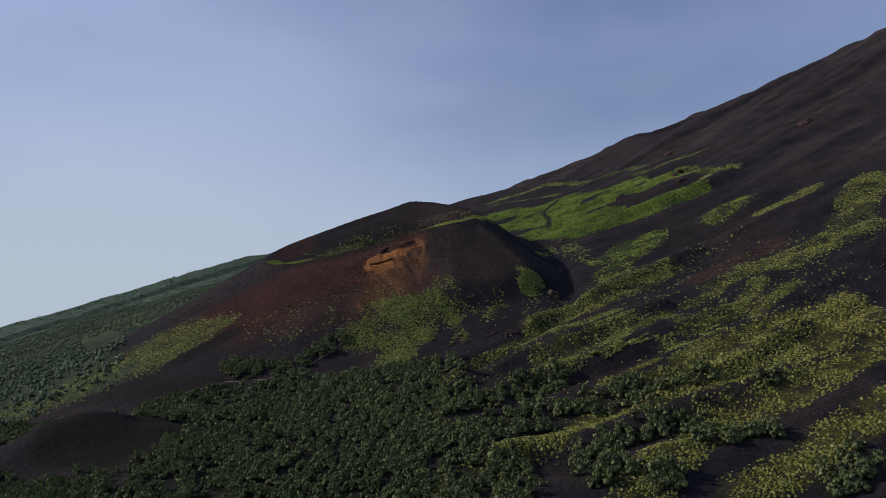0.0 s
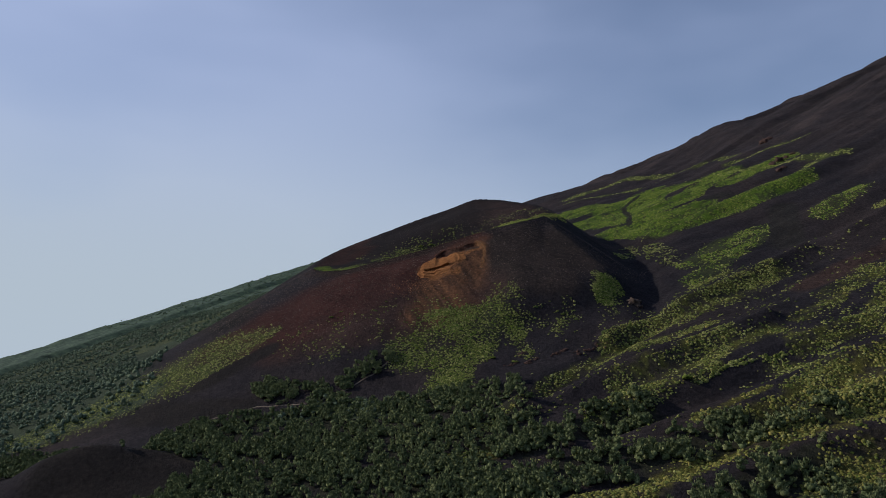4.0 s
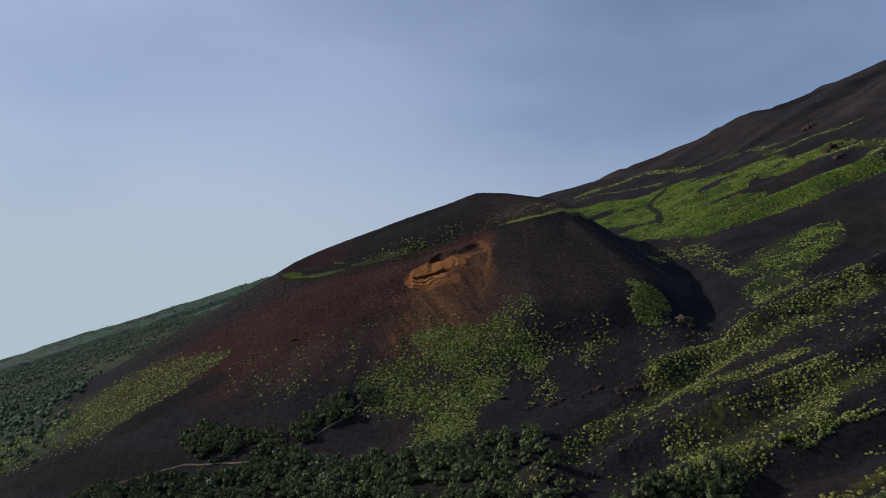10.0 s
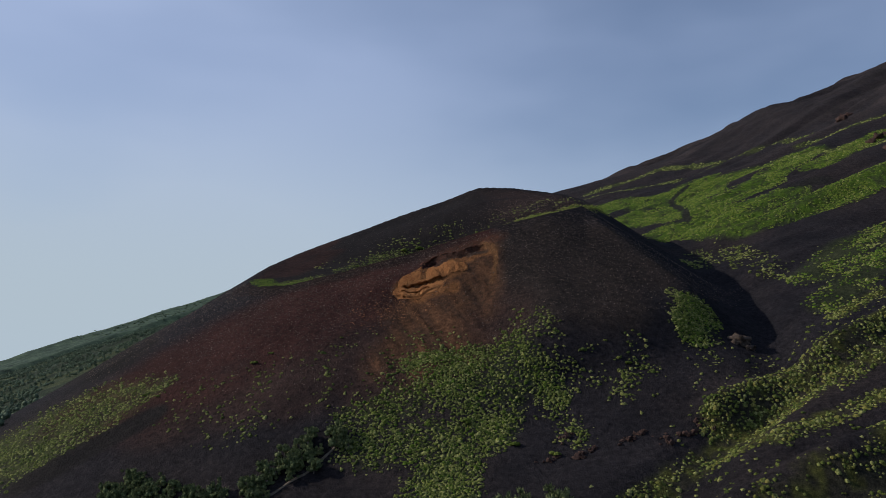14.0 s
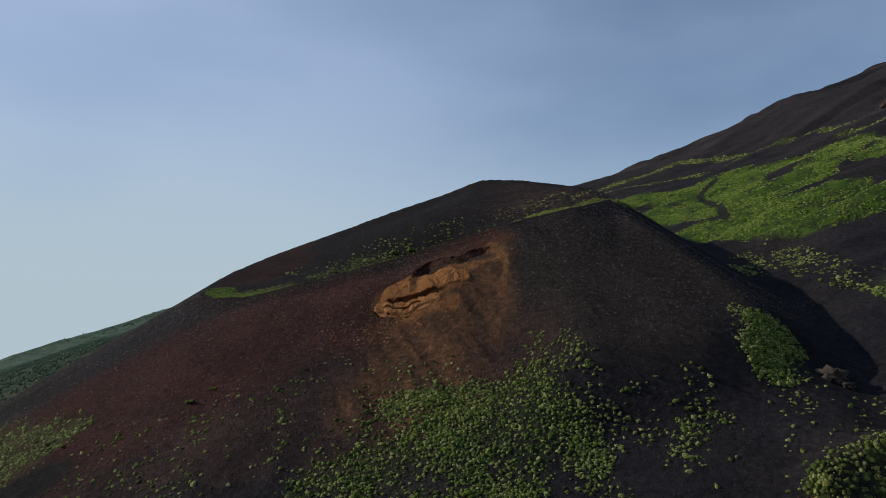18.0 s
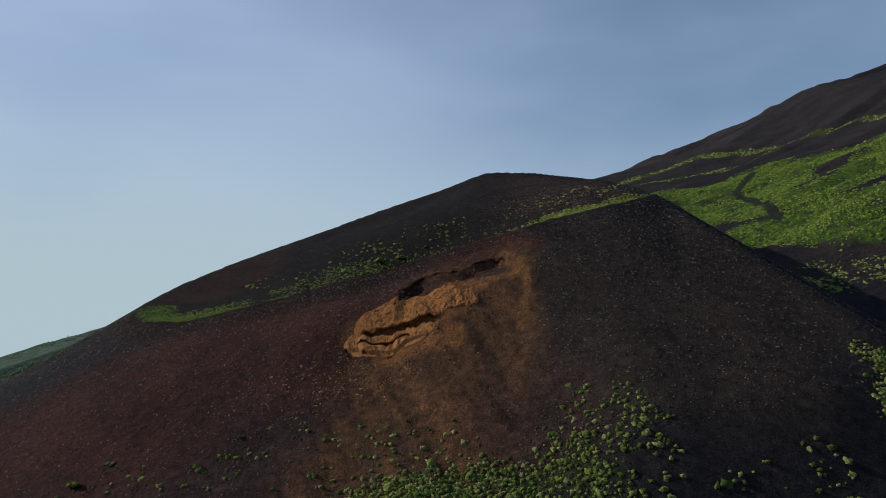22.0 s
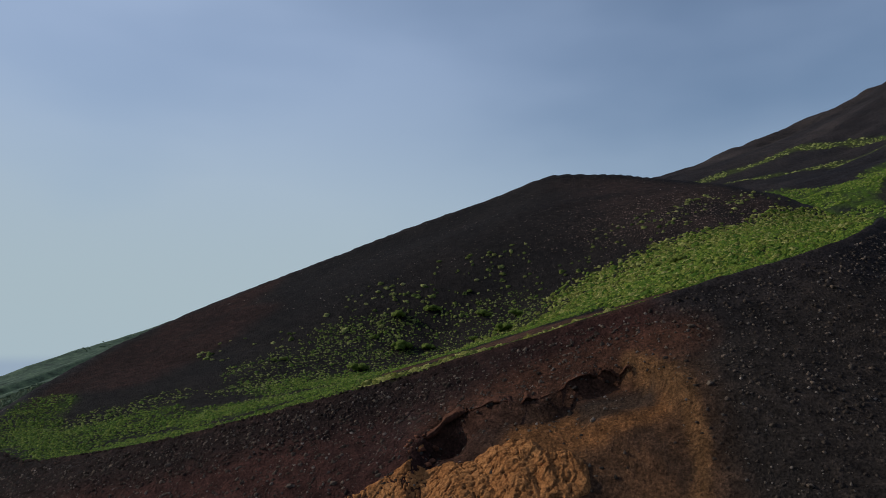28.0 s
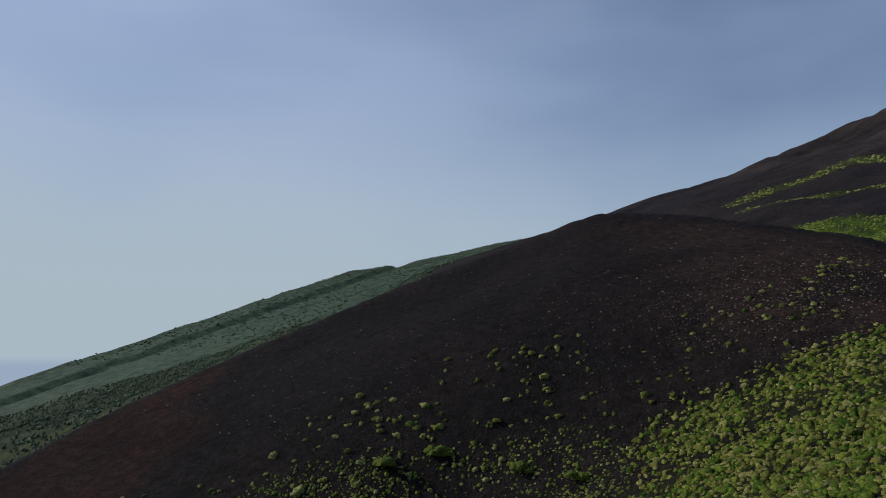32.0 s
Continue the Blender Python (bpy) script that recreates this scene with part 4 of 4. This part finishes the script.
def cells(x, y, seed):
    """Broken blocks: distance to the nearest block's middle, gap to the next block, and a number for each block."""
    ix, iy = np.floor(x), np.floor(y)
    d1, d2, pick = np.full_like(x, 9.), np.full_like(x, 9.), np.zeros_like(x)
    for ox in (-1, 0, 1):
        for oy in (-1, 0, 1):
            jx, jy = ix + ox, iy + oy
            d = np.hypot(x - jx - lattice(jx, jy, seed), y - jy - lattice(jx, jy, seed + 1))
            first = d < d1
            d2 = np.where(first, d1, np.minimum(d2, d))
            pick = np.where(first, lattice(jx, jy, seed + 2), pick)
            d1 = np.where(first, d, d1)
    return d1, d2 - d1, pick


def tuff_lift(u, v, want_cleft=False):
    """How far the tuff stands out: an upper face, an undercut below it, then a lower shelf."""
    u = u - SCARP
    j = .9 * (fbm(u / .9, v * 0, 79, 5) - .5)
    upper = bank(u, v, [(-7.6, -12.4, -3.5, -11.4, 2.6), (-3.5, -11.6, 2.5, -11.8, 2.9), (2, -12.2, 6, -12.2, 1.9)])
    lower = bank(u, v, [(-9.4, -14.6, -5.5, -15.9, 1.8), (-5.5, -15.9, -.6, -16.4, 1.5)])
    edge = np.interp(u, (-10.5, -8.6, -4.1, .5, 2.8, 7), (-13.6, -13.6, -13.4, -13.6, -13.4, -13.4)) + j
    up = step(upper * (.5 + fbm(u / 2.0, v / 1.5, 81, 4)), .02, .22) * step(v - edge, -.12, .12)
    shelf = np.interp(u, (-10.5, -9.9, -5.3, -.4, 1), (-15.2, -15.4, -16.8, -16.9, -16)) + .7 * j
    low = step(lower * (.5 + fbm(u / 1.8, v / 1.3, 91, 4)), .02, .2) * step(v - shelf, -.12, .12)
    layer = np.clip((v - shelf) / (edge - shelf + 1e-6), 0, 1)
    mid = .5 * step(lower, 0, .15) * (step(layer, .2, .28) * step(-layer, -.46, -.4) + .8 * step(layer, .58, .66) * step(-layer, -.9, -.84))
    near1, gap1, pick1 = cells(u / .95 + .4 * fbm(u, v, 141, 2), v / .7, 143)
    near2, gap2, pick2 = cells(u / .34, v / .28, 147)
    rough = .22 * (fbm(u / 3.0, v / 2.0, 83, 3) - .5) + .13 * (pick1 - .5) + .05 * (pick2 - .5) + .07 * (fbm(u / .2, v / .16, 89, 3) - .5)
    rough = rough - .06 * step(-gap1, -.12, -.02) - .05 * step(-gap2, -.15, -.03)
    crack = -.18 * step(np.abs(fbm(u / 1.5, v / 1.1, 87, 4) - .5), .025, .0) - .2 * step(np.abs(fbm(u / .7, v / .8, 93, 3) - .5), .03, .0)
    k = np.maximum(np.maximum(up * .42, low * .30), mid * .26)
    wide = np.interp(u, (-10, -8.8, -4, -.5, 2.2, 3.4), (.05, .2, .28, .40, .26, .05)) * (.5 + 1.3 * fbm(u / .7, v * 0, 103, 4))
    slot = step(v - edge + 2 * wide, -.04, .04) * step(edge - v, -.04, .04) * step(u, -9.6, -8.8) * step(-u, -3.2, -2.2)
    thin = .12 + .45 * fbm(u / .6, v * 0, 105, 3)
    slot2 = .8 * step(v - shelf + thin + .1, -.04, .04) * step(shelf - .1 - v, -.04, .04) * step(u, -10.0, -9.4) * step(-u, .6, 1.4) * step(fbm(u / 1.1, v * 0, 107, 3), .3, .4)
    between = edge + (.5 + .12 * (fbm(u / 2, v * 0, 119, 2) - .5)) * (shelf - edge)
    slot3 = step(v - between + thin * .8, -.04, .04) * step(between - v, -.04, .04) * step(u, -9.3, -8.7) * step(-u, 1.6, 2.6)
    inner = step(tuff_bed(u, v), .5, 2.4)
    if want_cleft:
        return np.maximum(np.maximum(slot, slot2), slot3) * inner
    base = -.3 + .30 * inner + (.22 * (fbm(u / .5, v / .4, 95, 4) - .5)) * inner
    calm = 1 - .6 * step(edge - v, 0, .4)
    return base + .06 + k + (rough * calm + crack) * step(k, .05, .4)


def ledge(points, depth, thick, seed, drop=0.0):
    """A jagged shelf of rock that juts from the slope along a line of plan points."""
    pts = np.array(points, float)
    seg = np.r_[0, np.cumsum(np.hypot(*np.diff(pts, axis=0).T))]
    n = max(int(seg[-1] / .11), 6)
    t = np.linspace(0, seg[-1], n)
    x, y = np.interp(t, seg, pts[:, 0]), np.interp(t, seg, pts[:, 1])
    z = surface(x, y) + tuff_bed(x, y) - drop
    taper = np.clip(np.minimum(np.arange(n), np.arange(n)[::-1]) / (n * .18), .12, 1)
    j1, j2, j3 = (fbm(t / .7 + 13 * k, t * 0, seed + k, 5) for k in range(3))
    d = depth * taper * (.55 + .9 * j1)
    h = thick * taper * (.5 + 1.0 * j2)
    rows = [(1.2 + 0 * d, .4 * h + .3), (.0 * d, .35 * h), (-.8 * d, .32 * h), (-d, .2 * h), (-.97 * d, -.3 * h), (-.85 * d, -.5 * h), (-.05 * d, -.55 * h), (1.2 + 0 * d, -.6 * h - .8)]
    ring = []
    for k, (out, up) in enumerate(rows):
        w = .3 * (fbm(t / .3 + 7 * k, t * 0 + k, seed + 9, 4) - .5)
        ring.append(np.stack([x + w, y + out + w, z + up + .5 * (j3 - .5) + .6 * w], -1))
    v = np.stack(ring, 0).reshape(-1, 3)
    m = len(rows)
    f = [(a * n + k, a * n + k + 1, ((a + 1) % m) * n + k + 1, ((a + 1) % m) * n + k) for a in range(m) for k in range(n - 1)]
    return v, np.array(f)


outcrop = tagged(new("tuff_outcrop"), "weathered orange tuff outcrop with dark undercut clefts on the cinder flank", "rock outcrop")
part("upper_face", from_arrays("upper_face", *face_patch(-12.5 + SCARP, 9 + SCARP, -13.4, -7.5, 300, 113, tuff_lift), M_ORANGE), outcrop, "crumbling orange tuff face")
part("lower_shelf", from_arrays("lower_shelf", *face_patch(-12.5 + SCARP, 9 + SCARP, -19, -13.4, 300, 108, tuff_lift), M_ORANGE), outcrop, "undercut tuff shelf")
hollow = tagged(new("scarp_overhang"), "dark red lava overhang above a small shaded hollow", "rock outcrop")
part("overhang", from_arrays("overhang", *ledge([(-3.3 + SCARP, -7.1), (-2.8 + SCARP, -6.2), (-1.9 + SCARP, -5.4), (-1.0 + SCARP, -5.3), (-.3 + SCARP, -5.7)], .5, .5, 241, -.1), M_REDROCK), hollow)
part("scarp_edge", from_arrays("scarp_edge", *ledge([(1.0, -5.6), (4.5, -6.5), (7.8, -5.4), (10.8, -4.3), (12.5, -4.7), (14.1, -6.0)], .12, .12, 251, .0), M_REDROCK), hollow, "thin dark red edge of the scarp")
for k in range(16):
    x, y, s = rng.uniform(-4.4, -2.4) + SCARP, rng.uniform(-9.0, -6.2), rng.uniform(.1, .26)
    ob = new("fallen_block", from_arrays("fallen_block", *lumpy(ICO2, 400 + k, .6, .8, 1.3), M_REDROCK) if k < 5 else bpy.data.meshes["fallen_block" if k % 5 == 0 else "fallen_block.%03d" % (k % 5)])
    ob.matrix_world = pose(x, y, height(x, y) + .2 * s, 0, 0, rng.uniform(0, 360)) @ Matrix.Diagonal((s * 1.2, s, s, 1))
    tagged(ob, "angular red lava block at the edge of the hollow", "rock", "fallen blocks by the hollow")

# ---- lava rocks at the foot of the cone ----
rock_me = [from_arrays("lava_rock", *lumpy(ICO3, 430 + k, 1.0, .8, 2.2), M_SCREE) for k in range(5)]
M_BROWNROCK = rock_material("brown_rock", (0.045, 0.035, 0.03), (0.11, 0.085, 0.07), 1.0)
slab_me = from_arrays("pale_rock", *lumpy(ICO3, 470, 1.1, .85, 2.4), M_BROWNROCK)
for x, y, sc, a in ((67, -33.6, 1.9, 20), (68.6, -35.4, 1.1, 60), (65.6, -35.2, .7, 10)):
    ob = new("pale_rock", slab_me)
    ob.matrix_world = pose(x, y, height(x, y) - .2, 0, 0, a) @ Matrix.Diagonal((sc * 1.2, sc, sc * .9, 1))
    tagged(ob, "low brown rock slab beside a round shrub patch", "rock")
bluff = [(36.1, -66.1), (39.5, -64.8), (42.8, -67.8), (46.8, -66.8), (49.8, -63.8), (26.9, -62.3), (28.3, -67.6), (22, -67)]
bluff_rocks = [(bx + rng.normal(0, 1.1), by + rng.normal(0, .9), rng.uniform(.15, .6)) for bx, by in bluff for q in range(9)]
for k, (x, y, sc) in enumerate(bluff_rocks + [(183, 122, 2.2), (188, 126, 1.8), (178, 119, 1.5), (194, 131, 1.3), (171, 94, 1.6), (174, 96, 1.2), (263, 118, 3), (268, 121, 2.2), (201, 191, 2.6), (206, 194, 1.8)]):
    ob = new("lava_rock", rock_me[k % 5])
    ob.matrix_world = pose(x, y, height(x, y) + .05 * sc, 0, 0, 53 * k) @ Matrix.Diagonal((sc * 1.1, sc * .8, sc, 1))
    tagged(ob, "rough brown-grey lava rock jutting from the slope", "rock", "lava rocks on the slope")
